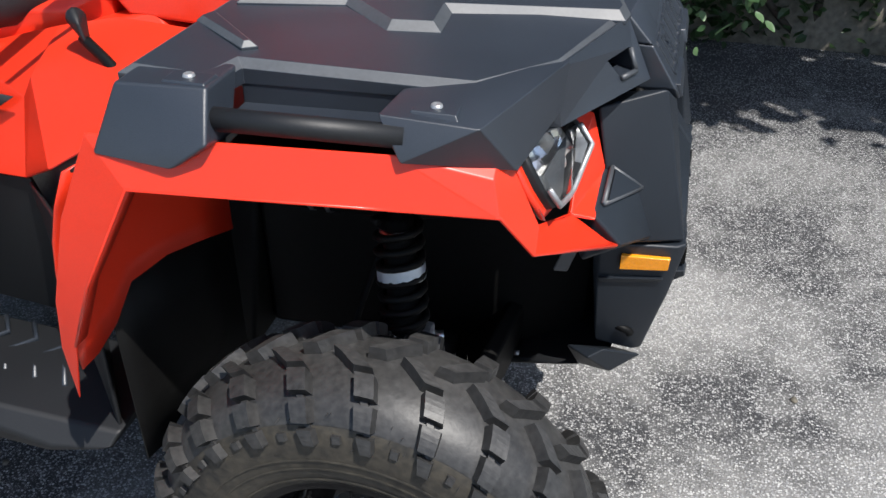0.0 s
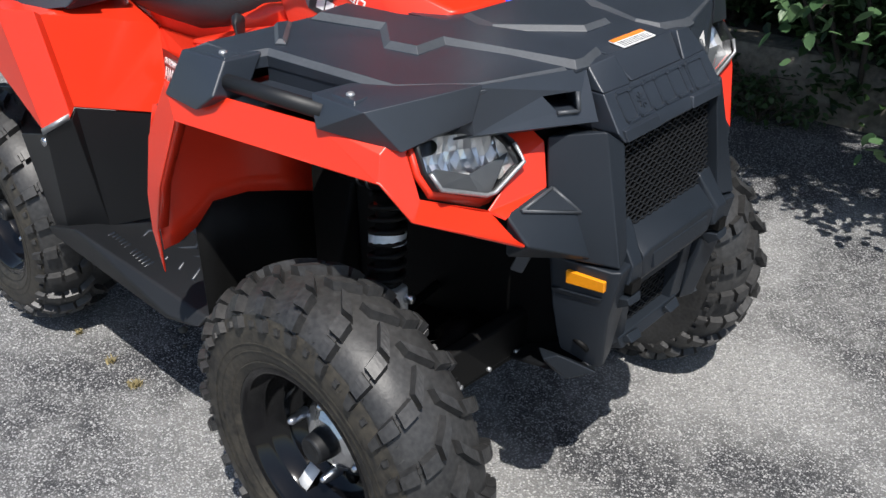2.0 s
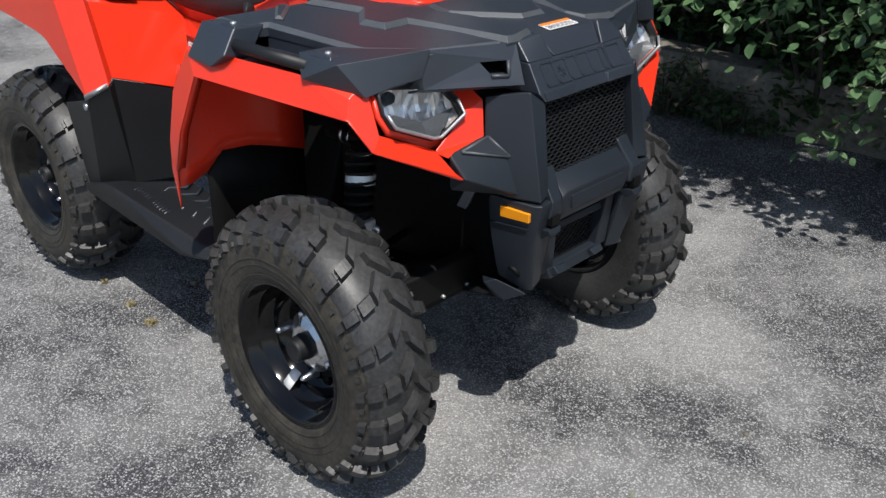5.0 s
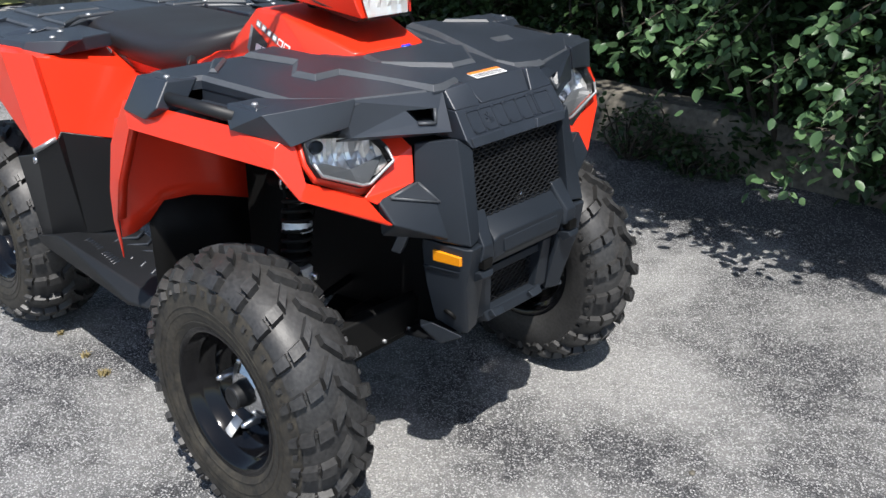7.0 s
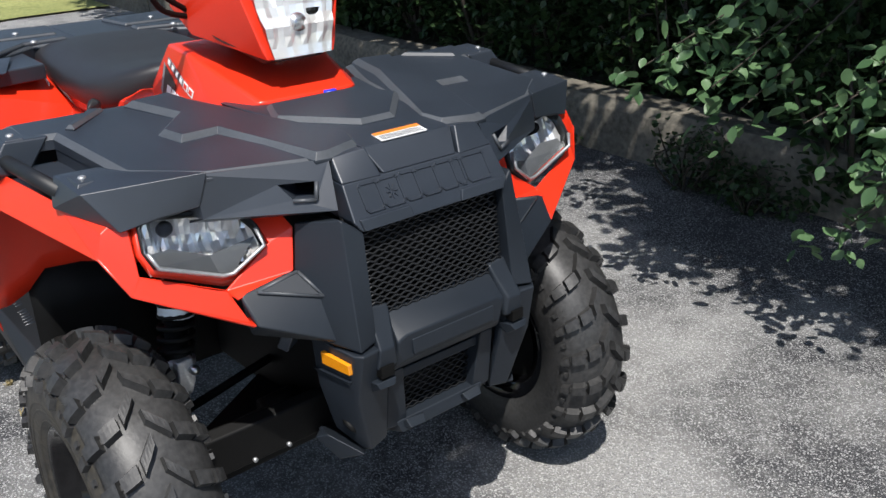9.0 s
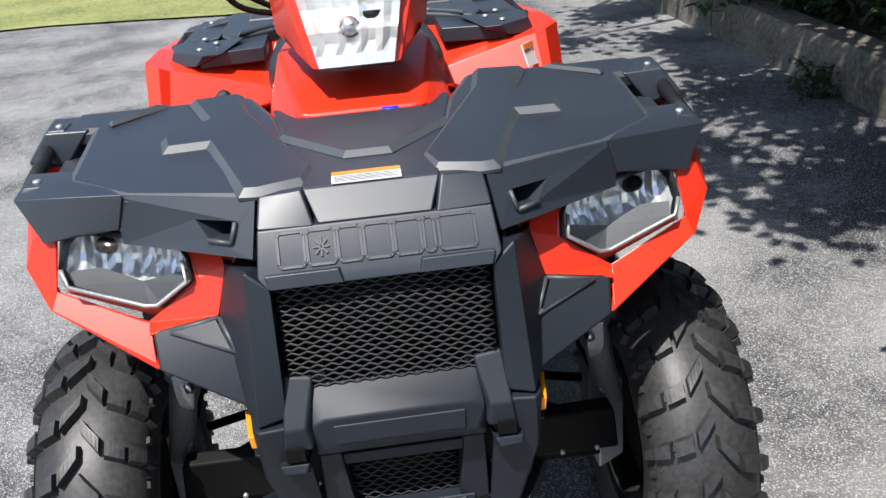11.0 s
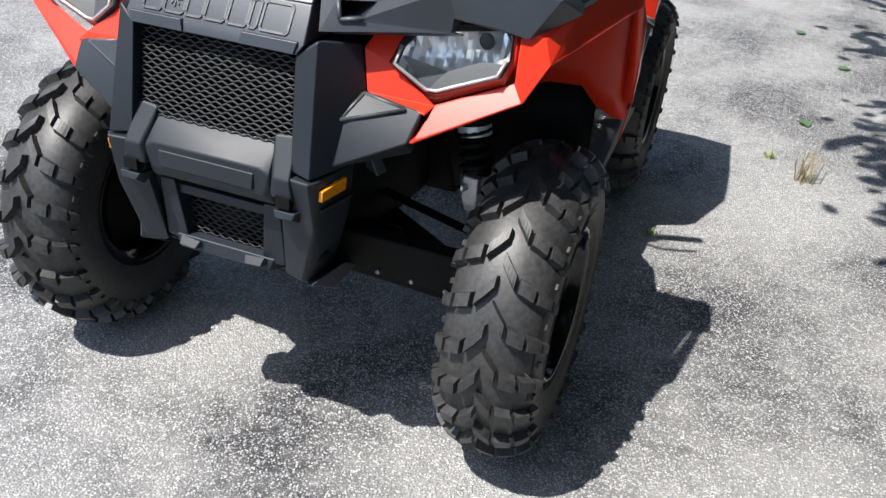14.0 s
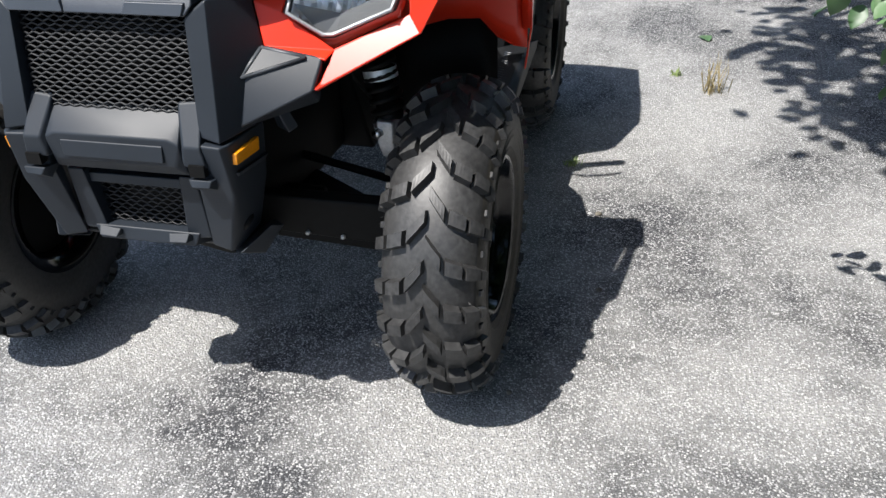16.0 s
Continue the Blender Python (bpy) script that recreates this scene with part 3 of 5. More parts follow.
# wheels: x is forward, the bike's left is +y
def tyre_profile(R, hw, rim):
    """Across the tyre from one bead to the other: a round crown, bulging walls."""
    mid = rim + 0.062
    pts = []
    for k in range(33):
        a = -math.pi / 2 + math.pi * k / 32
        pts.append((hw * math.copysign(abs(math.sin(a)) ** 0.88, math.sin(a)), mid + (R - mid) * abs(math.cos(a)) ** 0.80))
    wall = [(hw * 0.985, mid - 0.022), (hw * 0.93, rim + 0.022), (hw * 0.86, rim + 0.010), (hw * 0.80, rim - 0.004)]
    return [(-y, r) for y, r in reversed(wall)] + pts + wall


def tread_lug(R, hw, v0, v1, u0, u1, w0, w1, h, steps):
    """One raised block of the tread: v runs across the crown, u round it."""
    prof = tyre_profile(R, hw, 0.155)[4:37]
    arc = [0.0]
    for a, b in zip(prof, prof[1:]):
        arc.append(arc[-1] + math.hypot(b[0] - a[0], b[1] - a[1]))
    half = arc[-1] / 2

    def at(v, h):
        s = (v + 1) * half
        s = min(max(s, 0), arc[-1])
        i = max(0, min(len(arc) - 2, int(np.searchsorted(arc, s)) - 1))
        t = (s - arc[i]) / max(1e-6, arc[i + 1] - arc[i])
        (y0, r0), (y1, r1) = prof[i], prof[i + 1]
        d = Vector((y1 - y0, r1 - r0)).normalized()
        n = Vector((-d.y, d.x))
        return y0 + (y1 - y0) * t + n.x * h, r0 + (r1 - r0) * t + n.y * h

    bm = bmesh.new()
    lo, hi = [], []
    for k in range(steps + 1):
        t = k / steps
        v, u, w = v0 + (v1 - v0) * t, u0 + (u1 - u0) * t, w0 + (w1 - w0) * t
        for sgn in (-1, 1):
            for ring, hh, sh in ((lo, -0.003, 1.15), (hi, h, 0.84)):
                vv = v + ((v1 - v0) * 0.09 * (0.5 - t) if ring is hi else 0)
                y, r = at(vv, hh)
                a = (u + sgn * w * sh) / R
                ring.append(bm.verts.new((r * math.cos(a), y, r * math.sin(a))))
    for k in range(steps):
        i = 2 * k
        bm.faces.new((hi[i], hi[i + 1], hi[i + 3], hi[i + 2]))
        bm.faces.new((lo[i], hi[i], hi[i + 2], lo[i + 2]))
        bm.faces.new((hi[i + 1], lo[i + 1], lo[i + 3], hi[i + 3]))
    bm.faces.new((lo[0], lo[1], hi[1], hi[0]))
    bm.faces.new((lo[-2], hi[-2], hi[-1], lo[-1]))
    bmesh.ops.recalc_face_normals(bm, faces=bm.faces)
    return bm


def tread(R, hw, w, single):
    """Rows of lugs, staggered from side to side; single: each lug an object of its own."""
    n = 23
    step = 2 * math.pi / n
    whole = []
    for s in (1, -1):
        # shoulder, outer and middle blocks of a bowed bar, the slanting centre bar, the low web that ties them, a nub between the bars
        for v0, v1, u0, u1, w0, w1, h, st in ((0.82, 0.69, -0.018, -0.012, 0.0095, 0.0115, 0.012, 3), (0.655, 0.47, -0.009, -0.004, 0.0125, 0.0135, 0.0155, 4), (0.435, 0.24, -0.002, 0.006, 0.0135, 0.0135, 0.0165, 4),
                                              (0.205, 0.0, 0.010, 0.044, 0.0125, 0.0110, 0.0165, 5), (0.84, 0.22, -0.022, 0.010, 0.0045, 0.0060, 0.0040, 9), (0.80, 0.73, 0.026, 0.027, 0.0065, 0.0065, 0.006, 2)):
            bm = tread_lug(R, hw, s * v0, s * v1, u0, u1, w0, w1, h, st)
            if single:
                me = finish(bm, "tread_lug", M_RUBBER, False)
                for k in range(n):
                    ob = new("tread_lug", me)
                    ob.parent = w
                    ob.matrix_basis = Matrix.Rotation(-step * (k + (0.5 if s < 0 else 0)), 4, "Y")
            else:
                for k in range(n):
                    c = bm.copy()
                    bmesh.ops.rotate(c, cent=(0, 0, 0), matrix=Matrix.Rotation(-step * (k + (0.5 if s < 0 else 0)), 3, "Y"), verts=c.verts)
                    whole.append(c)
                bm.free()
    if not single:
        tagged(part("tread", merge(*whole), M_RUBBER, w, smooth=False), kind="stuff")


def wheel(x, y, R, hw, s, steer, name, seed):
    """One wheel under the bike; s is the side it faces."""
    w = new(name)
    w.parent = bike
    w.matrix_world = pose(x, y, R + 0.009, 0, seed * 37, steer) @ Matrix.Diagonal((1, s, 1, 1))
    rim = 0.155
    prof = tyre_profile(R, hw, rim)
    ty = part("tyre", lathe(prof, 72), M_RUBBER, w, "dusty black knobbly tyre")
    outer = [(y + 0.0012, r + 0.0006) for y, r in prof[31:40]]
    part("sidewall", lathe(outer, 72), M_WALL, w, "black tyre sidewall with tan dust")
    tread(R, hw, w, name == "front_wheel")
    rings = bmesh.new()
    for rr, yy in ((rim + 0.060, hw + 0.0005), (rim + 0.046, hw * 0.99 + 0.0005), (rim + 0.024, hw * 0.935 + 0.001)):
        lathe([(yy - .002, rr - .003), (yy + .0025, rr), (yy - .002, rr + .003)], 64, rings)
    part("sidewall_rib", rings, M_WALL, w)
    # moulding whiskers left on the shoulders
    rnd = random.Random(seed)
    vs, fs = [], []
    for k in range(150):
        a, sd = rnd.uniform(0, 6.283), rnd.choice((-1, 1))
        y, r = rnd.choice(prof[29:35])
        d = Vector((0.25 * rnd.gauss(0, 1), 1, 0.25 * rnd.gauss(0, 1))).normalized() * rnd.uniform(.006, .013)
        for base in ((r * math.cos(a), sd * y, r * math.sin(a)),):
            p = Vector(base)
            e = Vector((-math.sin(a), 0, math.cos(a))) * .0007
            f = Vector((math.cos(a), 0, math.sin(a))) * .0007
            i0 = len(vs)
            vs += [p - e, p + e, p + f, p + Vector((d.x, d.y * sd, d.z)) + f * 3]
            fs += [(i0, i0 + 1, i0 + 3), (i0 + 1, i0 + 2, i0 + 3), (i0 + 2, i0, i0 + 3)]
    me = bpy.data.meshes.new("rubber_whiskers")
    me.from_pydata([tuple(v) for v in vs], [], fs)
    me.materials.append(M_RUBBER)
    hair = tagged(new("rubber_whiskers", me), kind="stuff")
    hair.parent = w
    o = hw * 0.82
    disc = [(o + .004, rim + .012), (o + .008, rim + .004), (o, rim - .005), (o - .022, rim - .009), (o - .025, rim - .016), (o - .028, rim - .018), (o - .052, rim - .022), (o - .056, rim - .030), (o - .060, rim - .032), (o - .088, rim - .038), (o - .092, .092), (o - .080, .085), (o - .076, .070), (o - .076, .0)]
    rm = part("rim", lathe(disc, 64), M_RIM, w, "gloss black steel wheel rim")
    part("rim_barrel", lathe([(o - .088, rim - .036), (-o, rim - .02), (-o - .004, rim + .01)], 48), M_RIM, w)
    for k in range(8):
        a = k * math.pi / 4
        bm = tube([(0, -.002, 0), (0, .003, 0)], 0.012, 14)
        bmesh.ops.transform(bm, matrix=Matrix.Translation((.100 * math.cos(a), o - .088, .100 * math.sin(a))), verts=bm.verts)
        part("rim_hole", bm, M_FRAME, w)
    part("brake_disc", lathe([(-.030, rim - .012), (-.034, .05), (-.040, 0.0)], 32), M_FRAME, w, "dark inner wheel disc")
    h = o - .036
    part("hub", lathe([(h - .040, .072), (h - .026, .066), (h - .020, .056), (h - .012, .044), (h - .012, 0.0)], 10), M_STEEL, w, "polished steel hub", smooth=False)
    part("hub_cap", lathe([(h - .014, .030), (h + .018, .0255), (h + .022, .022), (h + .020, .014), (h + .018, .012), (h + .018, 0)], 24), M_FLAT, w, "black round hub cap", bevel=0.002)
    for k in range(4):
        a = k * math.pi / 2 + 0.6
        nut = lathe([(h - .04, .012), (h - .022, .010), (h - .004, .008), (h + .002, .004), (h + .002, 0)], 6)
        bmesh.ops.transform(nut, matrix=Matrix.Translation((.082 * math.cos(a), 0, .082 * math.sin(a))), verts=nut.verts)
        part("lug_nut", nut, M_STEEL, w)
    return w


STEER = 0.0
w1 = wheel(0.0, -0.484, 0.297, 0.091, -1, STEER, "front_wheel", 1)
w2 = wheel(0.0, 0.484, 0.297, 0.091, 1, STEER, "front_wheel", 2)
w3 = wheel(-1.283, -0.412, 0.295, 0.115, -1, 0, "rear_wheel", 3)
w4 = wheel(-1.283, 0.412, 0.295, 0.115, 1, 0, "rear_wheel", 4)
for ob, lab in ((w1, "front wheel with knobbly tyre and black rim"), (w2, "front wheel with knobbly tyre and black rim"), (w3, "wide rear wheel with knobbly tyre"), (w4, "wide rear wheel with knobbly tyre")):
    tagged(ob, lab)


# hood with its rack: black moulded plastic
def wing_z(x, y):
    return 0.933 - 0.10 * max(0, x - 0.12) + 0.004 * (1 - abs(y) / 0.5) + 0.010 * max(0, min(1, -x / 0.2))


def band_z(x, y):
    return 0.9465 - 0.09 * max(0, x - 0.10) + 0.010 * max(0, min(1, -x / 0.2))


WING = [(-0.235, 0.19), (-0.250, 0.500), (-0.150, 0.500), (-0.138, 0.450), (0.105, 0.430), (0.180, 0.335), (0.228, 0.158), (0.10, 0.10), (-0.10, 0.14)]
BAND = [(0.232, 0.150), (0.228, 0.176), (0.030, 0.240), (0.034, 0.305), (-0.026, 0.318), (-0.095, 0.258), (-0.215, 0.300), (-0.232, 0.205), (-0.12, 0.185), (0.168, 0.070), (0.215, 0.085)]
pieces = []
for s in SIDES:
    pieces.append(prism(WING, 0.916, wing_z, 0.012, s, 0.007))
    pieces.append(prism(BAND, 0.92, band_z, 0.011, s, 0.010))
    pieces.append(prism([(-0.225, 0.330), (-0.135, 0.415), (-0.150, 0.425), (-0.235, 0.36)], 0.92, 0.950, 0.006, s, 0.006))
# middle valley with its arrow
pieces.append(hulls([(-0.07, .11, .937), (-0.14, .15, .940), (0.17, .09, .936), (0.228, .09, .9285), (-0.07, -.11, .937), (-0.14, -.15, .940), (0.17, -.09, .936), (0.228, -.09, .9285),
                     (-0.06, .11, .88), (0.2, .09, .88), (-0.06, -.11, .88), (0.2, -.09, .88)]))
pieces.append(prism([(0.150, 0.035), (0.030, 0.135), (-0.06, 0.10), (-0.06, -0.10), (0.030, -0.135), (0.150, -0.035)], 0.93, 0.946, 0.010, 1, 0.008))
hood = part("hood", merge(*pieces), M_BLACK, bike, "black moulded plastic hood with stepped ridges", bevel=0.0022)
# chamfers take the paler grey, a painted sheen
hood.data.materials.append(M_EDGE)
# walls and tray under the edge of the hood
for s in SIDES:
    part("hood_wall", hulls([(x, y - dy, z) for x, y in ((-.142, .449), (.105, .427)) for dy in (0, .012) for z in (.866, .919)], s=s), M_BLACK, hood, bevel=0.002)
    part("hood_tray", hulls([(x, y, z) for x, y in ((-.142, .440), (.06, .425), (-.142, .503), (.04, .490)) for z in (.888, .895)], s=s), M_BLACK, hood, bevel=0.002)
    part("hood_wall", hulls([(x, y, z) for x in (-.236, -.224) for y in (.20, .515) for z in (.870, .932)], s=s), M_BLACK, hood, bevel=0.002)
for s in SIDES:
    part("rack_end", hulls([(0.024, .503, .926), (0.030, .44, .926), (0.105, .430, .9345), (0.183, .334, .932), (0.122, .499, .921), (0.042, .516, .901), (0.05, .520, .886), (0.153, .463, .863), (0.180, .350, .882), (0.168, .412, .876), (0.045, .45, .885), (0.10, .37, .870), (0.15, .34, .88)], s=s), M_BLACK, hood, bevel=0.004)
    part("rack_end", hulls([(-0.254, .562, .876), (-0.232, .535, .943), (-0.235, .455, .940), (-0.140, .455, .940), (-0.138, .525, .943), (-0.128, .560, .898), (-0.165, .566, .872), (-0.24, .50, .872), (-0.13, .50, .885)], s=s), M_BLACK, hood, bevel=0.004)
    part("grab_bar", tube([(-0.16, .530 * s, .913), (0.05, .503 * s, .906)], 0.012, 16), M_FLAT, hood, "round black grab bar")
    for bx, by, bz in ((-0.165, .508, .9435), (0.075, .478, .9275)):
        low, high = ([(bx + sx * ax, by + sy * ay, bz + dz) for sx, sy in ((-1, -1), (1, -1), (1, 1), (-1, 1))] for ax, ay, dz in ((.026, .017, -.006), (.022, .013, .0012)))
        part("bolt_seat", hulls(low + high, s=s), M_BLACK, hood, bevel=0.0015)
        bolt = lathe([(0.0005, .0062), (0.003, .0056), (0.004, .004), (0.003, .002), (0.003, 0)], 14)
        bmesh.ops.transform(bolt, matrix=Matrix.Translation((bx, by * s, bz + .001)) @ pose(0, 0, 0, 90), verts=bolt.verts)
        part("bolt", bolt, M_CAST, hood)
    # flank with an open vent
    TL, TR, BR, BL = (Vector(p) for p in ((.172, .352, .9290), (.2295, .154, .9240), (.266, .166, .852), (.180, .347, .860)))
    patch = lambda u, v: TL.lerp(TR, u).lerp(BL.lerp(BR, u), v)
    hole = [patch(u, v) for u, v in ((.58, .40), (.88, .40), (.855, .76), (.68, .74))]
    deep = [p + Vector((-.05, -.040, -.004)) for p in hole]
    foot = [BR + Vector((-.036, .022, -.010)), BL + Vector((-.03, .01, -.012))]
    V = [TL, TR, BR, BL] + hole + deep + foot + [Vector((.10, .385, .930)), Vector((.09, .372, .858))]
    F = [(0, 4, 5, 1), (1, 5, 6, 2), (2, 6, 7, 3), (3, 7, 4, 0), (4, 8, 9, 5), (5, 9, 10, 6), (6, 10, 11, 7), (7, 11, 8, 4), (3, 13, 12, 2), (14, 15, 3, 0)]
    part("vent_panel", sheet([tuple(p) for p in V], [f[::-1] for f in F], s), M_BLACK, hood, thick=0.004, smooth=False)
    lip_ = bmesh.new()
    for a, b in ((5, 6), (6, 7)):
        tube([(V[k].x + .002, (V[k].y + .002) * s, V[k].z) for k in (a, b)], 0.0036, 6, lip_)
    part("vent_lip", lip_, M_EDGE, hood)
# front face: badge plane, pillars on both sides of the middle slope, lip below
face = hulls([(0.300, .160, .838), (0.300, -.160, .838), (0.306, .148, .822), (0.306, -.148, .822), (0.264, .155, .890), (0.264, -.155, .890), (0.19, .15, .83), (0.19, -.15, .83), (0.2, .15, .89), (0.2, -.15, .89)],
             [(0.264, .075, .890), (0.264, -.075, .890), (0.229, .092, .9285), (0.229, -.092, .9285), (0.17, .09, .89), (0.17, -.09, .89), (0.17, .09, .92), (0.17, -.09, .92)])
pill = hulls([(0.266, .080, .888), (0.264, .155, .890), (0.240, .092, .931), (0.230, .150, .9245), (0.2, .09, .89), (0.2, .15, .89), (0.2, .09, .925), (0.2, .15, .923)], both=True)
part("front_face", merge(face, pill), M_BLACK, hood, bevel=0.003)
lip = [(0.304, .150, .842), (0.304, .055, .842), (0.309, .145, .824), (0.309, .050, .824), (0.29, .15, .82), (0.29, .05, .82), (0.29, .15, .842), (0.29, .05, .842)]
for s in SIDES:
    part("front_lip", hulls(lip, s=s), M_BLACK, hood, bevel=0.0015)


# raised badge: plain embossed shapes across the front face
def on_face(u, v):
    """u across to the left, v up the slope of the front face."""
    a, b = Vector((0.2995, 0, .840)), Vector((0.2645, 0, .889))
    p = a.lerp(b, v)
    return Vector((p.x, u, p.z))


fn = Vector((0.049, 0, 0.035)).normalized()

def stroke(pts, r, place, n):
    """Flat raised bars along points given on a surface."""
    for a, b in zip(pts, pts[1:]):
        bm = bmesh.new()
        pa, pb = place(*a), place(*b)
        d = (pb - pa).normalized()
        w = d.cross(n).normalized() * r
        vs = []
        for p in (pa - d * r * .5, pb + d * r * .5):
            for sg in (-1, 1):
                for h in (-0.001, 0.0020):
                    vs.append(bm.verts.new(p + w * sg * (1 if h < 0 else .75) + n * h))
        for f in ((0, 1, 3, 2), (4, 6, 7, 5), (0, 4, 5, 1), (2, 3, 7, 6), (1, 5, 7, 3)):
            bm.faces.new([vs[i] for i in f])
        bmesh.ops.recalc_face_normals(bm, faces=bm.faces)
        part("badge_bar", bm, M_BLACK, hood, smooth=False)


for k, (u0, w) in enumerate(((-.130, .034), (-.092, .036), (-.052, .030), (-.018, .036), (.022, .034), (.060, .014), (.080, .048))):
    lo, hi, c = .14, .90, min(.0035, w * .25)
    stroke([(u0 + c, lo), (u0 + w - c, lo), (u0 + w, lo + .07), (u0 + w, hi - .07), (u0 + w - c, hi), (u0 + c, hi), (u0, hi - .07), (u0, lo + .07), (u0 + c, lo)], 0.0024, on_face, fn)
    if k == 1:
        for a in range(4):
            ca, sa = math.cos(a * .785), math.sin(a * .785)
            stroke([(u0 + w / 2 - ca * .010, .52 - sa * .20), (u0 + w / 2 + ca * .010, .52 + sa * .20)], 0.0016, on_face, fn)


def decal(name, corners, material, parent, label="", lift=0.0012):
    """A thin sticker on four corners."""
    c = [Vector(p) for p in corners]
    n = (c[1] - c[0]).cross(c[3] - c[0]).normalized()
    bm = bmesh.new()
    lo = [bm.verts.new(p) for p in c]
    hi = [bm.verts.new(p + n * lift) for p in c]
    bm.faces.new(hi)
    for i in range(4):
        bm.faces.new((lo[i], lo[(i + 1) % 4], hi[(i + 1) % 4], hi[i]))
    return part(name, bm, material, parent, label, smooth=False)


def quad_at(c, u0, u1, v0, v1, lift=0.0):
    a, b, d = (Vector(c[i]) for i in (0, 1, 3))
    n = (b - a).cross(d - a).normalized() * lift
    f = lambda u, v: a + (b - a) * u + (d - a) * v + n
    return [f(u0, v0), f(u1, v0), f(u1, v1), f(u0, v1)]


WS = [(0.230, -0.052, .9300), (0.230, 0.041, .9300), (0.201, 0.041, .9342), (0.201, -0.052, .9342)]
ws = decal("warning_sticker", WS, M_WHITE, hood, "white and orange warning sticker", 0.0016)
decal("orange_stripe", quad_at(WS, 0, 1, .68, 1.0, .0018), M_ORANGE, hood, "", .0005)
for k in range(4):
    decal("text_bar", quad_at(WS, .04, .96 - .05 * (k % 2), .09 + .14 * k, .135 + .14 * k, .0018), M_PRINT, hood, "", .0005)

# red front fenders with headlights
for s in SIDES:
    V = [(-0.265, .552, .892), (0.040, .512, .890), (0.145, .499, .826), (-0.214, .575, .846),          # 0-3 upper strip
         (-0.300, .575, .800), (-0.337, .575, .686), (-0.352, .570, .612), (-0.362, .556, .515),        # 4-7 rear edge
         (-0.287, .578, .715), (-0.328, .573, .620),                                                    # 8-9 lip of the flare
         (0.135, .485, .862), (0.178, .455, .800), (0.178, .470, .770), (0.200, .335, .745), (0.257, .322, .700),   # 10-14
         (0.135, .448, .885), (0.160, .268, .852), (0.199, .255, .802), (0.206, .214, .820), (0.228, .232, .757), (0.228, .330, .740), (0.125, .350, .892), (0.165, .225, .850)]
    F = [(0, 1, 2, 3), (0, 3, 8, 4), (4, 8, 5), (5, 8, 9, 6), (6, 9, 7), (1, 10, 2), (10, 11, 12, 2), (11, 13, 14, 12), (10, 15, 11), (1, 15, 10),
         (15, 21, 16), (16, 22, 18, 17), (17, 18, 19, 13), (13, 19, 20), (16, 21, 22)]
    fen = part("front_fender", sheet(V, F, s), M_RED, bike, "glossy red plastic front fender", bevel=0.005, thick=0.004, angle=12, seg=3)
    # inward turn of the lip
    V = [(-0.328, .573, .620), (-0.287, .578, .715), (-0.214, .575, .846), (0.145, .499, .826), (0.176, .471, .770), (0.257, .322, .700)]
    V += [(x - (0.0 if i < 3 else .01), y - .022, z - (.0 if i < 2 else .004)) for i, (x, y, z) in enumerate(V)]
    part("fender_lip", sheet(V, [(i, i + 1, i + 7, i + 6) for i in range(5)], s), M_RED, fen, thick=0.003)
    # wheel arch inside: a red rear wall, black below a curved line, a dark roof
    cols = ((.562, .575), (.535, .58), (.50, .60), (.465, .640), (.40, .640), (.34, .625), (.272, .605))
    back = lambda y, z: -0.338 + (.566 - y) * .20 + 1.6 * max(0, z - .68) ** 2
    for nm, mt, rows, pick in (("arch_liner", M_RED, 6, cols), ("mud_guard", M_FRAME, 3, cols[2:])):
        V, F = [], []
        for y, zl in pick:
            for k in range(rows + 1):
                z = zl + (.848 - zl) * k / rows if mt is M_RED else .36 + (zl - .002 - .36) * k / rows
                V.append((back(y, z) - (0 if mt is M_RED else .004), y, z))
        for a in range(len(pick) - 1):
            for k in range(rows):
                q = a * (rows + 1) + k
                F.append((q, q + 1, q + rows + 2, q + rows + 1))
        part(nm, sheet(V, F, s), mt, fen, "red inner wall of the wheel arch" if mt is M_RED else "dull black inner mud guard", thick=0.003)
    roof = [(-0.285, .560, .852), (-0.285, .27, .852), (0.08, .27, .842), (0.08, .485, .842)]
    part("arch_roof", sheet(roof, [(0, 1, 2, 3)], s), M_FLAT, fen, thick=0.003)

    # headlight: housing, reflector, bulb shields, lens
    def hp(u, v, d):
        """u from the outer to the inner end, v up, d out of the lamp."""
        y, z = .442 - .182 * u, .775 + .100 * v - .022 * u
        x = .190 - .58 * max(0.0, z - .80) - .05 * u * (1 - u) + .012 * u
        p = Vector((x, y, z)) + Vector((.88, .12, .45)).normalized() * d
        return Vector((p.x, p.y * s, p.z))
    ring = [(0.0, .56), (0.03, .86), (0.10, 1.02), (0.86, .98), (0.96, .75), (0.985, .48), (0.70, .02), (0.60, .0), (0.05, .33)]
    hl = new("headlight")
    hl.parent = bike
    tagged(hl, "faceted chrome headlight behind clear plastic")
    k = len(ring)
    bm = bmesh.new()
    a = [bm.verts.new(hp(u * 1.03 - .012, v * 1.05 - .015, .003)) for u, v in ring]
    b = [bm.verts.new(hp(u, v, .009)) for u, v in ring]
    c = [bm.verts.new(hp(u * .97 + .01, v * .94 + .01, -.012)) for u, v in ring]
    d0 = [bm.verts.new(hp(u * 1.03 - .012, v * 1.05 - .015, -.02)) for u, v in ring]
    for i in range(k):
        j = (i + 1) % k
        for p, q in ((d0, a), (a, b), (b, c)):
            bm.faces.new((p[i], p[j], q[j], q[i]))
    bmesh.ops.recalc_face_normals(bm, faces=bm.faces)
    part("headlight_bezel", bm, M_FLAT, hl, "black bezel")
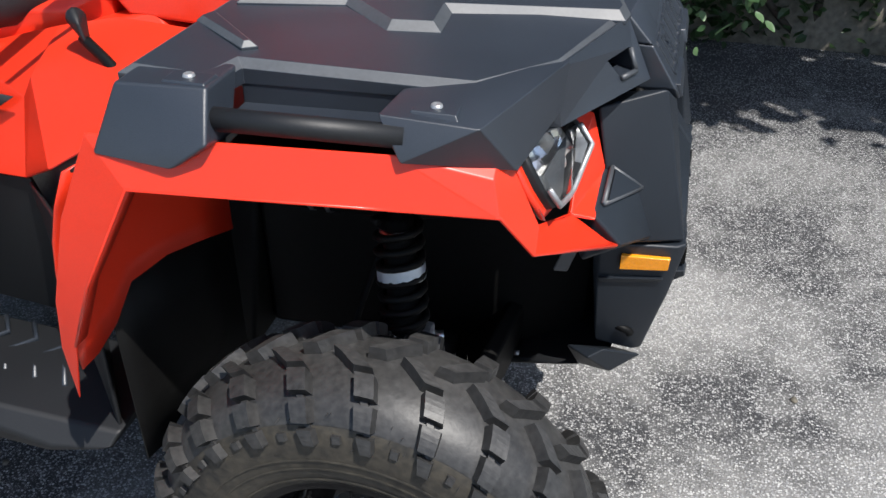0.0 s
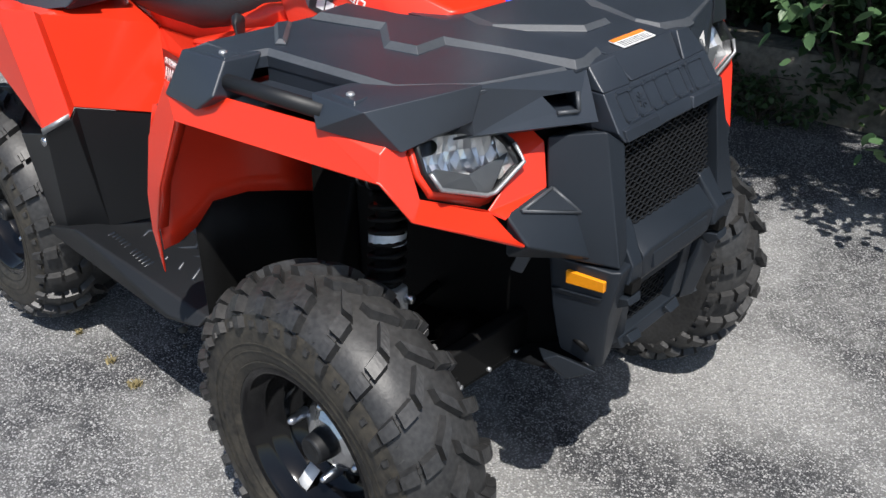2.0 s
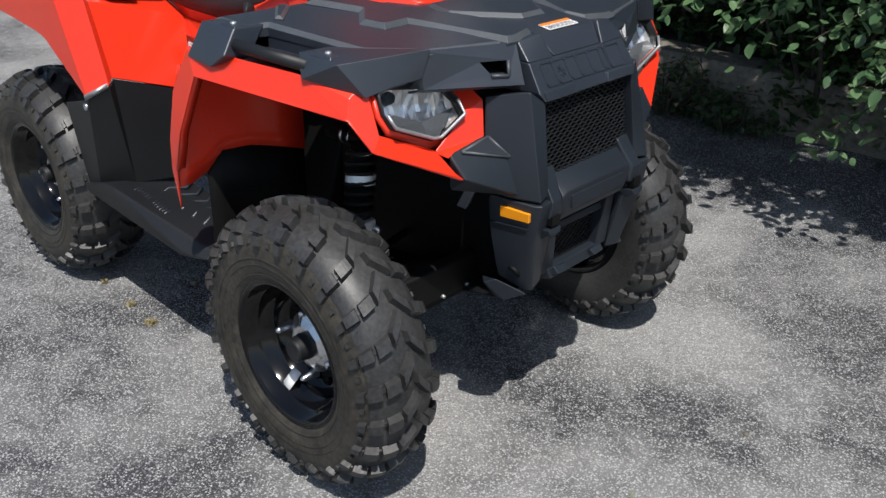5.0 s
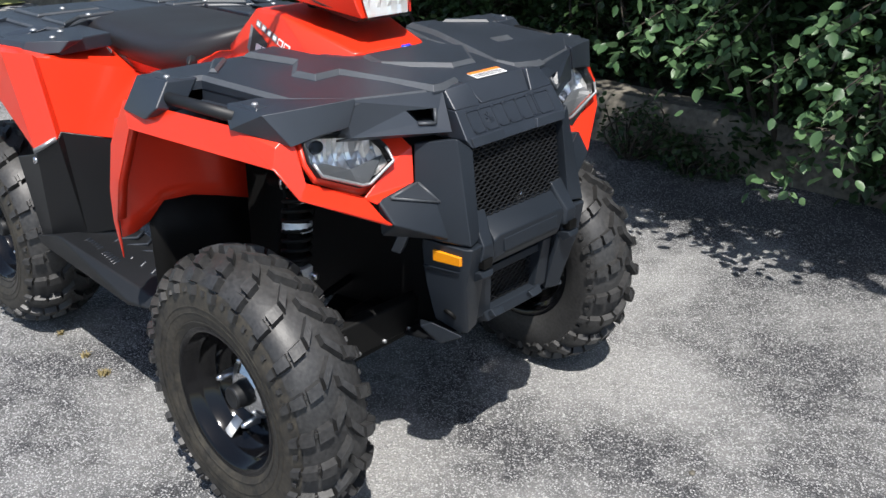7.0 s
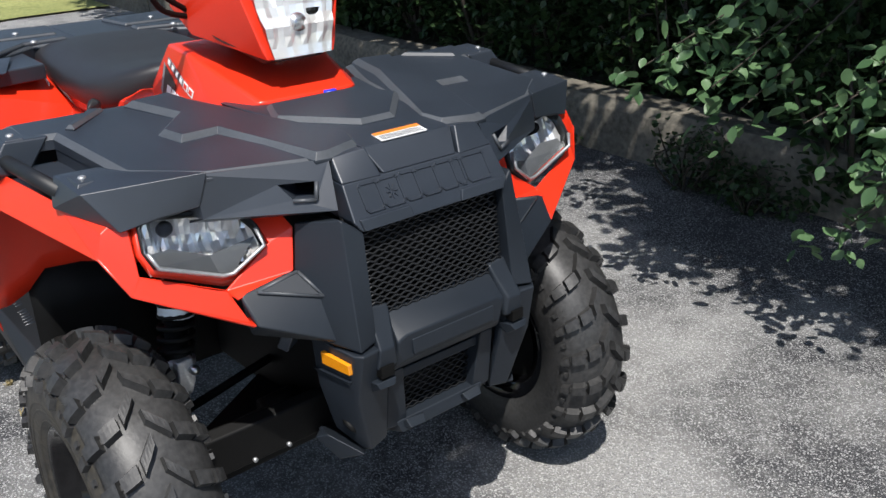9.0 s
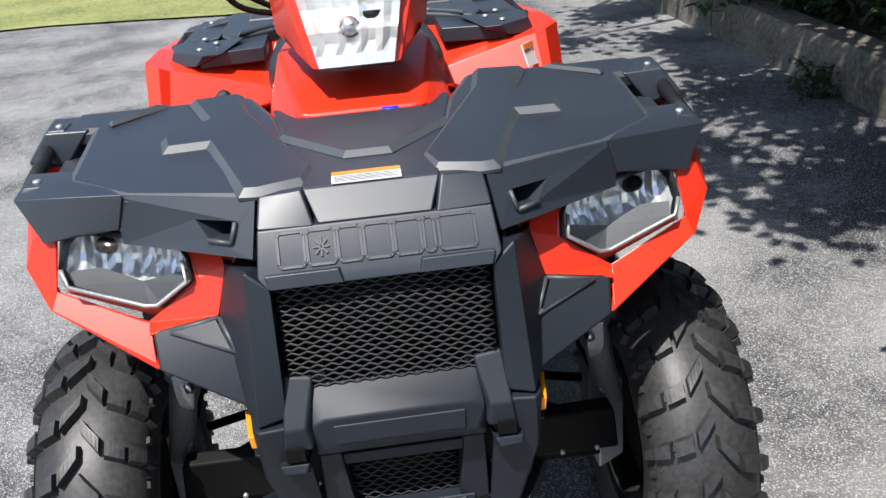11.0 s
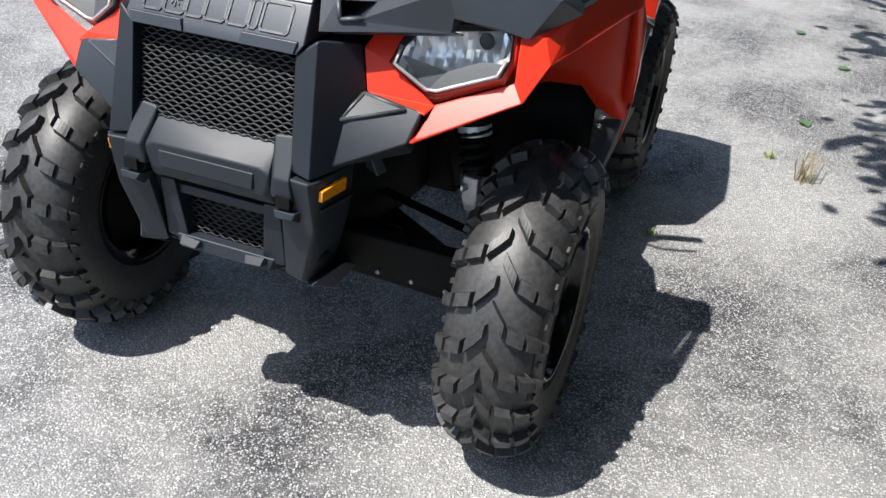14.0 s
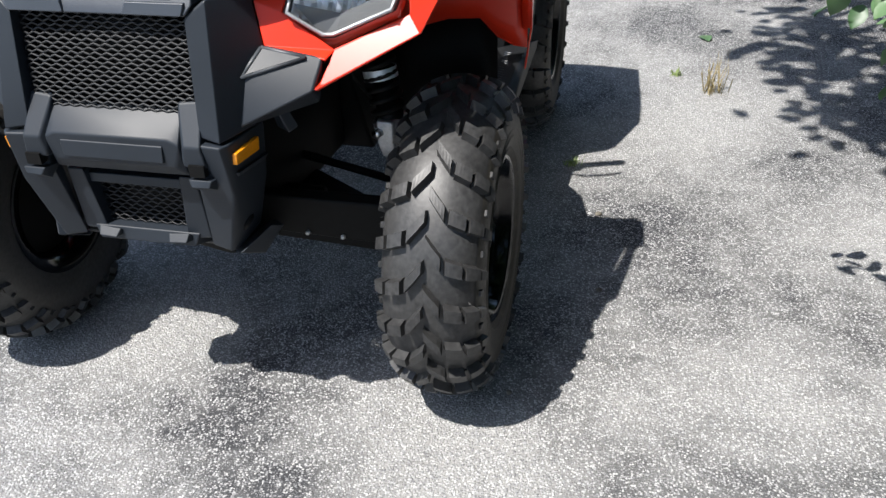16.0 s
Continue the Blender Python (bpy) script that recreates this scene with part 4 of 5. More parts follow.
    bm = bmesh.new()
    a = [bm.verts.new(hp(u * 1.03 - .012, v * 1.05 - .015, -.003)) for u, v in ring]
    b = [bm.verts.new(hp(u * 1.12 - .055, v * 1.25 - .15, -.012)) for u, v in ring]
    for i in range(k):
        j = (i + 1) % k
        bm.faces.new((a[i], a[j], b[j], b[i]))
    bmesh.ops.recalc_face_normals(bm, faces=bm.faces)
    part("lamp_surround", bm, M_RED, fen, "red surround of the lamp", thick=.002)
    bm = bmesh.new()
    nu, nv = 24, 6
    rnd = random.Random(8)
    g = []
    for iu in range(nu + 1):
        col = []
        flute = (0.009 if iu % 3 == 0 else -.002) * rnd.uniform(.4, 1.4)
        for iv in range(nv + 1):
            u, v = iu / nu, 0.25 + 0.75 * iv / nv
            dd = -0.012 - 0.045 * math.sin(math.pi * min(1, max(0, u))) * (0.4 + 0.6 * math.sin(math.pi * (v - .25) / .75)) + flute * (1 if iv % 2 else .55) + rnd.uniform(-.0016, .0016)
            col.append(bm.verts.new(hp(u, v, dd)))
        g.append(col)
    for i in range(nu):
        for j in range(nv):
            bm.faces.new((g[i][j], g[i + 1][j], g[i + 1][j + 1], g[i][j + 1]))
    part("reflector", bm, M_CHROME, hl, "fluted chrome reflector", smooth=False)
    bm = bmesh.new()
    vs = [bm.verts.new(hp(u, v, d)) for u, v, d in ((0.03, .52, -.016), (0.25, .55, -.022), (0.55, .40, -.022), (0.95, .62, -.014), (0.70, .03, -.004), (0.60, .01, -.004), (0.06, .34, -0.004))]
    for f in ((0, 1, 6), (1, 2, 6), (2, 5, 6), (2, 4, 5), (2, 3, 4)):
        bm.faces.new([vs[i] for i in f])
    part("lower_shelf", bm, M_EDGE, hl, "grey ribbed lower shelf", smooth=False, thick=0.002)
    for u, v, r in ((0.27, .84, .012),):
        bm = tube([hp(u, v, -.05), hp(u, v, -.02), hp(u, v, -.012)], [r, r, r * .7], 14)
        part("bulb_shield", bm, M_FRAME if v > .7 else M_STEEL, hl)
    bm = bmesh.new()
    outer = [bm.verts.new(hp(u * .985 + .007, v * .97 + .005, .006)) for u, v in ring]
    inner = [bm.verts.new(hp(u * .84 + .08, v * .84 + .08, .013)) for u, v in ring]
    for i in range(k):
        j = (i + 1) % k
        bm.faces.new((outer[i], outer[j], inner[j], inner[i]))
    bm.faces.new(inner)
    bmesh.ops.recalc_face_normals(bm, faces=bm.faces)
    lens_ob = part("lens", bm, M_GLASS, hl, "clear plastic lens")
    lens_ob.visible_shadow = False
    edge = bmesh.new()
    e = [hp(u * .955 + .02, v * .93 + .015, .0125) for u, v in ring]
    tube([e[4], e[5], e[6], e[7], e[8], e[0]], 0.0035, 6, edge)
    part("lens_edge", edge, M_CAST, hl)

# front fascia and bumper
fascia = new("fascia")
fascia.parent = bike
tagged(fascia, "black plastic front fascia")
for s in SIDES:
    part("fascia_pillar", hulls([(0.290, .177, .846), (0.341, .188, .637), (0.302, .146, .822), (0.330, .150, .640), (0.210, .214, .828), (0.228, .232, .757), (0.268, .218, .640), (0.2, .15, .82), (0.2, .15, .64)], s=s), M_TRIM, fascia, bevel=0.004)
    part("fascia_wing", hulls([(0.228, .233, .758), (0.272, .207, .722), (0.300, .198, .645), (0.262, .319, .701), (0.229, .305, .744), (0.226, .327, .742), (0.285, .215, .655), (0.215, .310, .665), (0.19, .24, .75), (0.19, .22, .66), (0.22, .225, .64)], s=s), M_TRIM, fascia, bevel=0.004)
for s in SIDES:
    bars = bmesh.new()
    tri_ = [Vector((0.236, .230 * s, .757)), Vector((0.275, .208 * s, .722)), Vector((0.234, .300 * s, .744))]
    for a, b in zip(tri_, tri_[1:] + tri_[:1]):
        tube([a, b], 0.0036, 6, bars)
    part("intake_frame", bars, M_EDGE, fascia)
    cen = sum(tri_, Vector()) / 3
    bm = bmesh.new()
    vs = [bm.verts.new(cen + (p - cen) * .86 + Vector((.002, .002 * s, .001))) for p in tri_]
    bm.faces.new(vs if s > 0 else vs[::-1])
    bmesh.ops.recalc_face_normals(bm, faces=bm.faces)
    part("intake_recess", bm, M_TRIM, fascia, thick=0.002, smooth=False)
bumper = new("bumper")
bumper.parent = bike
tagged(bumper, "black plastic front bumper")
for s in SIDES:
    part("bumper_corner", hulls([(0.346, .188, .634), (0.334, .198, .634), (0.232, .214, .634), (0.340, .135, .634), (0.330, .190, .54), (0.318, .196, .54), (0.235, .208, .54), (0.310, .158, .422), (0.298, .168, .424), (0.240, .186, .445), (0.222, .205, .62), (0.25, .15, .425), (0.300, .120, .425), (0.305, .13, .57)], s=s), M_TRIM, bumper, bevel=0.004)
    part("bumper_foot", hulls([(0.258, .213, .452), (0.312, .174, .422), (0.235, .225, .44), (0.27, .20, .40), (0.20, .19, .43), (0.22, .17, .38), (0.27, .14, .40)], s=s), M_TRIM, bumper, bevel=0.003)
part("bumper_bar", hulls([(0.300, .112, .678), (0.300, -.112, .678), (0.343, .100, .640), (0.343, -.100, .640), (0.341, .105, .592), (0.341, -.105, .592), (0.325, .120, .570), (0.325, -.120, .570), (0.29, .12, .58), (0.29, -.12, .58), (0.342, .118, .63), (0.342, -.118, .63)]), M_TRIM, bumper, bevel=0.004)
part("bar_rib", hulls([(0.344, .090, .628), (0.344, -.090, .628), (0.3465, .088, .600), (0.3465, -.088, .600), (0.335, .09, .598), (0.335, -.09, .598), (0.335, .09, .63), (0.335, -.09, .63)]), M_TRIM, bumper, bevel=0.002)
for s in SIDES:
    part("bumper_post", hulls([(0.286, .108, .690), (0.286, .148, .692), (0.305, .150, .692), (0.308, .110, .688), (0.345, .126, .630), (0.346, .156, .630), (0.344, .120, .595), (0.344, .160, .595), (0.3, .115, .59), (0.3, .16, .59)], s=s), M_TRIM, bumper, bevel=0.004)
    part("tow_step", hulls([(0.349, .128, .577), (0.349, .168, .577), (0.354, .134, .566), (0.352, .164, .566), (0.31, .125, .572), (0.31, .172, .572), (0.335, .13, .552), (0.33, .165, .552)], s=s), M_TRIM, bumper, bevel=0.002)
    bm = bmesh.new()
    box(bm, (0.338, .145 * s, .592), (.022, .026, .02))
    part("step_hole", bm, M_FRAME, bumper, smooth=False)
    # lower frame round the small grille
    part("lower_frame", hulls([(0.312, .118, .56), (0.312, .088, .56), (0.300, .120, .44), (0.300, .075, .435), (0.27, .12, .56), (0.27, .12, .43), (0.27, .085, .56), (0.27, .075, .43)], s=s), M_TRIM, bumper, bevel=0.003)
    part("tow_lip", hulls([(0.310, .045, .448), (0.310, .085, .452), (0.322, .05, .436), (0.322, .082, .438), (0.29, .045, .43), (0.29, .09, .43)], s=s), M_TRIM, bumper, bevel=0.002)
part("lower_crossbar", hulls([(0.303, .10, .448), (0.303, -.10, .448), (0.308, .09, .424), (0.308, -.09, .424), (0.26, .1, .41), (0.26, -.1, .41), (0.26, .1, .45), (0.26, -.1, .45)]), M_TRIM, bumper, bevel=0.003)
part("lower_crossbar", hulls([(0.300, .09, .548), (0.300, -.09, .548), (0.303, .09, .532), (0.303, -.09, .532), (0.27, .09, .53), (0.27, -.09, .53), (0.27, .09, .55), (0.27, -.09, .55)]), M_TRIM, bumper, bevel=0.002)
part("skid_plate", hulls([(0.27, .15, .41), (0.27, -.15, .41), (0.22, .17, .375), (0.22, -.17, .375), (0.1, .15, .335), (0.1, -.15, .335), (0.1, .15, .35), (0.1, -.15, .35), (0.26, .1, .425), (0.26, -.1, .425)]), M_FLAT, bumper, bevel=0.004)


def lattice(place, w, h, cols, rows, r=0.0016):
    """Expanded metal: strands that zigzag from side to side."""
    bm = bmesh.new()
    for j in range(rows + 1):
        sg = 1 if j % 2 == 0 else -1
        pts = []
        for i in range(2 * cols + 1):
            off = (0.5 if i % 2 == 0 else -0.5) * sg * .64
            pts.append(place(-w / 2 + w * i / (2 * cols), (j + off) * h / rows))
        tube(pts, r, 4, bm)
    return bm


grille_f = lambda y, v: Vector((0.285 + 0.022 * (1 - v / .15), y, .673 + v))
part("grille", lattice(grille_f, 0.286, 0.152, 14, 22, .0023), M_FLAT, fascia, "black expanded metal radiator grille")
part("grille", lattice(lambda y, v: Vector((0.284, y, .452 + v)), 0.16, 0.10, 8, 13), M_FLAT, bumper, "small black lower grille")
bm = bmesh.new()
box(bm, (0.255, 0, .76), (.01, .31, .18))
box(bm, (0.262, 0, .50), (.01, .24, .16))
part("radiator", bm, M_FRAME, fascia, "black radiator core behind the grille")
for s in SIDES:
    amb = hulls([(x, y + dy, z) for x, y, z in ((0.262, .2085, .619), (0.327, .1985, .617), (0.326, .1965, .597), (0.262, .2065, .595)) for dy in (0, .008)], s=s)
    part("side_reflector", amb, M_AMBER, bumper, "amber side reflector", bevel=0.0015)
    part("reflector_shelf", hulls([(0.235, .216, .577), (0.322, .2035, .582), (0.322, .190, .582), (0.235, .205, .577), (0.24, .212, .568), (0.318, .199, .573)], s=s), M_TRIM, bumper, bevel=0.001)

# running gear in the wheel arches
chassis = part("chassis", hulls(
    [(0.22, .10, .40), (0.22, .10, .70), (-0.30, .15, .34), (-0.30, .15, .72), (0.10, .12, .33), (-0.3, .15, .34), (0.2, .1, .34), (0.22, -.10, .40), (0.22, -.10, .70), (-0.30, -.15, .34), (-0.30, -.15, .72), (0.10, -.12, .33)],
    [(-0.30, .22, .33), (-0.30, -.22, .33), (-1.3, .16, .34), (-1.3, -.16, .34), (-0.3, .13, .66), (-0.3, -.13, .66), (-1.3, .10, .62), (-1.3, -.10, .62)]), M_FRAME, bike, "black chassis and engine block", bevel=0.01)
part("under_hood", hulls([(0.20, .14, .70), (0.2, -.14, .70), (-0.2, .26, .70), (-0.2, -.26, .70), (0.15, .18, .88), (0.15, -.18, .88), (-0.2, .3, .86), (-0.2, -.3, .86)]), M_FRAME, chassis)
for s in SIDES:
    top, bot = Vector((-0.03, .303 * s, .83)), Vector((0.018, .384 * s, .40))
    at = lambda t: top.lerp(bot, t)
    sh = part("shock", tube([at(0), at(.30), at(.30), at(.62), at(.62), at(.66)], [.010, .010, .021, .021, .027, .027], 20), M_FRAME, bike, "front shock absorber with coil spring")
    d = (bot - top).normalized()
    e1 = d.orthogonal().normalized()
    e2 = d.cross(e1)
    hel = [at(.30 + .34 * k / 90) + .029 * (math.cos(k * .5) * e1 + math.sin(k * .5) * e2) for k in range(91)]
    part("coil_spring", tube(hel, .0052, 7), M_FRAME, sh)
    part("silver_collar", tube([at(.33), at(.355)], .0245, 20), M_STEEL, sh)
    part("shock_label", tube([at(.44), at(.485)], .0318, 24, caps=False), M_LABEL, sh, "silver and blue shock label")
    part("strut_tube", tube([at(.66), at(.69), at(.70), at(1.05)], [.033, .033, .025, .023], 16), M_CAST, sh, "grey cast strut tube")
    clamp = at(.70)
    bm = hulls([(clamp.x + dx * k, abs(clamp.y) + dy * k, clamp.z + dz) for dx, dy in ((.034, -.02), (.036, .012), (-.03, -.024), (-.028, .028)) for dz, k in ((.026, 1), (-.02, 1), (-.05, .72))], s=s)
    part("strut_clamp", bm, M_CAST, sh, "grey cast strut clamp", bevel=.004)
    part("clamp_bolt", tube([(clamp.x + .03, clamp.y - .014 * s, clamp.z + .004), (clamp.x + .046, clamp.y - .018 * s, clamp.z + .004)], .009, 6), M_STEEL, sh)
    # smooth guard over the lower arm, bolted along its edge
    guard = part("arm_guard", hulls([(.125, .10, .432), (.125, .10, .358), (.085, .375, .405), (.080, .385, .318), (.105, .10, .44), (.06, .37, .415), (.02, .12, .345), (.02, .37, .30)], s=s), M_FRAME, bike, "smooth dull black arm guard", bevel=.005)
    for k in range(4):
        gx, gy, gz = .120 - .0115 * k, .145 + .066 * k, .357 - .0095 * k
        part("guard_bolt", tube([(gx - .004, gy * s, gz), (gx + .0055, gy * s, gz + .001)], .0045, 10), M_CAST, guard)
    arm = hulls([(0.13, .10, .38), (0.13, .10, .35), (0.05, .36, .315), (0.05, .36, .28), (-0.16, .10, .36), (-0.16, .10, .34), (-0.05, .36, .31), (-0.05, .36, .28)], s=s)
    part("lower_arm", arm, M_FRAME, bike, "black lower suspension arm", bevel=.004)
    part("axle_shaft", tube([(0, .12 * s, .36), (0, .2 * s, .35), (0, .2 * s, .35), (0, .27 * s, .345), (0, .40 * s, .32)], [.03, .035, .018, .018, .03], 14), M_FRAME, bike)
    part("knuckle", hulls([(.04, .36, .24), (-.04, .36, .24), (.04, .36, .42), (-.04, .36, .42), (.03, .41, .26), (-.03, .41, .26), (.03, .41, .38), (-.03, .41, .38)], s=s), M_CAST, bike, bevel=.005)
    part("tie_rod", tube([(-.09, .1 * s, .42), (-.09, .36 * s, .36)], .009, 8), M_FRAME, bike)
    part("brake_hose", tube(curve_pts([(-.1, .2 * s, .74), (-.06, .26 * s, .62), (-.08, .33 * s, .5), (-.03, .38 * s, .38)], 6), .005, 6), M_FRAME, bike)
    part("radiator_hose", tube(curve_pts([(-.22, .24 * s, .66), (-.1, .245 * s, .665), (-.02, .22 * s, .655), (.06, .15 * s, .64)], 6), .02, 12), M_FRAME, bike)
    for hx in (-.165, -.14):
        part("hose_clip", tube([(hx, .2445 * s, .6635), (hx + .006, .2445 * s, .664)], .0216, 14), M_STEEL, bike)
    part("horn_bracket", hulls([(.195, .235, .655), (.215, .225, .655), (.175, .25, .60), (.195, .24, .595), (.185, .215, .60), (.2, .21, .655)], s=s), M_BLACK, bike, bevel=.003)
    part("tow_hook", tube(curve_pts([(.24, .165 * s, .47), (.275, .185 * s, .475), (.29, .18 * s, .465), (.275, .165 * s, .45), (.24, .16 * s, .455)], 5), .006, 8), M_FRAME, bumper)

# seat, lofted along its length
def loft(rows, n=20, squ=2.6):
    """rows: x, half width, lowest z, top z."""
    bm = bmesh.new()
    rings = []
    for x, hw, z0, z1 in rows:
        ring = []
        for k in range(n):
            a = 2 * math.pi * k / n
            c, s_ = math.cos(a), math.sin(a)
            ring.append(bm.verts.new((x, hw * math.copysign(abs(c) ** (2 / squ), c), (z0 + z1) / 2 + (z1 - z0) / 2 * math.copysign(abs(s_) ** (2 / squ), s_))))
        rings.append(ring)
    for a, b in zip(rings, rings[1:]):
        for k in range(n):
            bm.faces.new((a[k], a[(k + 1) % n], b[(k + 1) % n], b[k]))
    bm.faces.new(rings[0])
    bm.faces.new(rings[-1][::-1])
    bmesh.ops.recalc_face_normals(bm, faces=bm.faces)
    return bm


seat_rows = [(-0.455, .05, .90, .938), (-0.47, .10, .875, .945), (-0.52, .15, .845, .940), (-0.60, .188, .812, .928), (-0.72, .208, .797, .918), (-0.86, .212, .80, .916), (-1.0, .207, .81, .918), (-1.12, .196, .83, .918), (-1.20, .165, .84, .91), (-1.23, .10, .86, .90)]
part("body_centre", hulls([(-1.18, .185, .855), (-1.05, .195, .835), (-0.86, .185, .805), (-0.72, .178, .80), (-0.56, .165, .86), (-0.50, .13, .89), (-1.18, .17, .64), (-0.60, .17, .66), (-0.50, .13, .70)] + [(-1.18, -.185, .855), (-1.05, -.195, .835), (-0.86, -.185, .805), (-0.72, -.178, .80), (-0.56, -.165, .86), (-0.50, -.13, .89), (-1.18, -.17, .64), (-0.60, -.17, .66), (-0.50, -.13, .70)]), M_RED, bike, "red body under the seat", bevel=.006)
seat = part("seat", loft([(x if x < -0.8 else -0.8 + (x + 0.8) * 0.80, a, b, c) for x, a, b, c in seat_rows], 28, 3.0), M_SEAT, bike, "black vinyl saddle seat")
for k in range(7):
    x0, z0 = -1.085 + k * .0185, .862 - .0042 * k
    y0 = -.2095 - .001 * k
    decal("seat_mark", [(x0, y0, z0), (x0 + .0145, y0 - .0005, z0 - .0033), (x0 + .0135, y0 + .0012, z0 + .0098), (x0 - .001, y0 + .0017, z0 + .013)], M_WHITE, seat, "white printed marks", .003)

# red tank cover between the hood and the seat
tank = part("tank_cover", hulls(
    [(-0.07, .10, .945), (-0.14, .145, .935), (-0.215, .150, .962), (-0.29, .138, 1.008), (-0.39, .128, 1.010), (-0.47, .10, .96), (-0.53, .12, .90), (-0.46, .155, .86), (-0.25, .175, .86), (-0.12, .16, .90),
     (-0.07, -.10, .945), (-0.14, -.145, .935), (-0.215, -.150, .962), (-0.29, -.138, 1.008), (-0.39, -.128, 1.010), (-0.47, -.10, .96), (-0.53, -.12, .90), (-0.46, -.155, .86), (-0.25, -.175, .86), (-0.12, -.16, .90), (-0.06, 0, .90)],
    [(-0.42, .15, .87), (-0.42, -.15, .87), (-0.72, .22, .80), (-0.40, .22, .82), (-0.72, -.22, .80), (-0.40, -.22, .82), (-0.7, .2, .75), (-0.7, -.2, .75), (-0.3, .2, .78), (-0.3, -.2, .78)]), M_RED, bike, "glossy red tank cover", bevel=0.020, seg=4)
part("fuel_cap", lathe([(0, .0), (.008, .0), (.009, .012), (.006, .016), (-.004, .017)][::-1], 20), M_BLUE, tank, "blue round key cover")
bpy.data.objects["fuel_cap"].matrix_basis = Matrix.Translation((-0.075, .045, .936)) @ pose(0, 0, 0, 90)
for s in SIDES:
    # side decal with plain bars, laid on the flank
    flank = [(f.normal.copy(), f.center.copy()) for f in tank.data.polygons if f.normal.y * s > 0.25 and f.center.z > 0.88 and f.center.x > -0.5]

    def at_uv(u, v, h):
        x, z = -0.440 + .215 * u + .055 * v, .885 - .003 * u + .111 * v
        y = min((n.dot(c) - n.x * x - n.z * z) / (n.y * s) for n, c in flank)
        return Vector((x, (y + .0006 + h) * s, z))

    def field(name, uv, material, h=0.0, label=""):
        pts = [at_uv(u, v, h) for u, v in uv]
        decal(name, pts if s < 0 else [pts[1], pts[0], pts[3], pts[2]], material, tank, label, .0008)

    field("side_decal", [(.13, .20), (.44, .12), (.40, .50), (.02, .74)], M_DARK, 0, "dark decal with plain light bars")
    field("decal_fade", [(.05, .30), (.13, .20), (.02, .74), (-.04, .78)], M_GREY, .0002)
    # a slanting row of outlined bars, and a row of larger white ones
    for k in range(6):
        u, v = .05 + k * .13, .84 - k * .062
        field("decal_bar", [(u + .012, v - .050), (u + .122, v - .102), (u + .110, v + .025), (u, v + .077)], M_GREY if k < 4 else M_WHITE, .0010)
        field("decal_bar", [(u + .034, v - .034), (u + .100, v - .066), (u + .090, v + .008), (u + .024, v + .040)], M_WHITE if k < 4 else M_RED, .0020)
    for k in range(3):
        u, v = .20 + k * .14, .34 - k * .03
        field("decal_bar", [(u + .03, v - .08), (u + .145, v - .10), (u + .115, v + .08), (u, v + .10)], M_WHITE, .0012)
    # side cover below the seat
    C = [(-0.89, .19, .795), (-0.756, .181, .790), (-0.55, .19, .85), (-0.45, .20, .875), (-0.30, .24, .885), (-0.25, .42, .872), (-0.43, .425, .76), (-0.507, .324, .832), (-0.526, .323, .801), (-0.548, .337, .683), (-0.765, .265, .637)]
    part("side_cover", sheet(C, [(0, 1, 8, 9, 10), (1, 2, 7, 8), (2, 3, 4, 7), (4, 5, 6, 7), (6, 9, 8, 7)], s), M_RED, bike, "red side cover below the seat", thick=.004, bevel=.004, angle=12)
    part("cylinder_head", tube([(-0.60, .22 * s, .60), (-0.48, .27 * s, .68)], [.05, .035], 12), M_CAST, chassis, "grey cast engine head")

# drive mark on the side cover
for s in SIDES:
    A_, B_, C_ = (Vector((x, y * s, z)) for x, y, z in ((-0.824, .220, .762), (-0.540, .318, .798), (-0.750, .265, .667)))
    n_ = Vector((-.341, .925 * s, .169)).normalized()
    Q = [A_, B_, B_.lerp(C_, .22), A_.lerp(C_, .45)]
    for nm, pts, mt in (("drive_decal", Q, M_DARK), ("decal_field", [Q[3], Q[2], C_], M_GREY)):
        bm = bmesh.new()
        vs = [bm.verts.new(p + n_ * .007) for p in pts]
        fc = bm.faces.new(vs)
        bm.normal_update()
        if fc.normal.dot(n_) < 0:
            fc.normal_flip()
        ob = part(nm, bm, mt, bike, "dark decal with white lettering" if mt is M_DARK else "grey lower field of the decal", thick=.0012)
        if mt is M_DARK:
            mark = ob
    ax = (B_ - A_).normalized()
    left, right = (A_, B_) if s < 0 else (B_, A_)
    ax = (right - left).normalized()
    upv = n_.cross(ax)
    for txt, size, u, dz in (("ON DEMAND", .019, .06, -.026), ("AWD", .044, .06, -.062)):
        cu = bpy.data.curves.new("lettering", "FONT")
        cu.body, cu.size, cu.extrude = txt, size, .0004
        tmp = bpy.data.objects.new("tmp", cu)
        me = bpy.data.meshes.new_from_object(tmp)
        bpy.data.objects.remove(tmp)
        me.materials.append(M_WHITE)
        t = new("lettering", me)
        t.parent = mark
        pos = left + ax * (.036 if s < 0 else .120) + upv * dz + n_ * .0085
        t.matrix_world = Matrix(((ax.x, upv.x, n_.x, pos.x), (ax.y, upv.y, n_.y, pos.y), (ax.z, upv.z, n_.z, pos.z), (0, 0, 0, 1)))

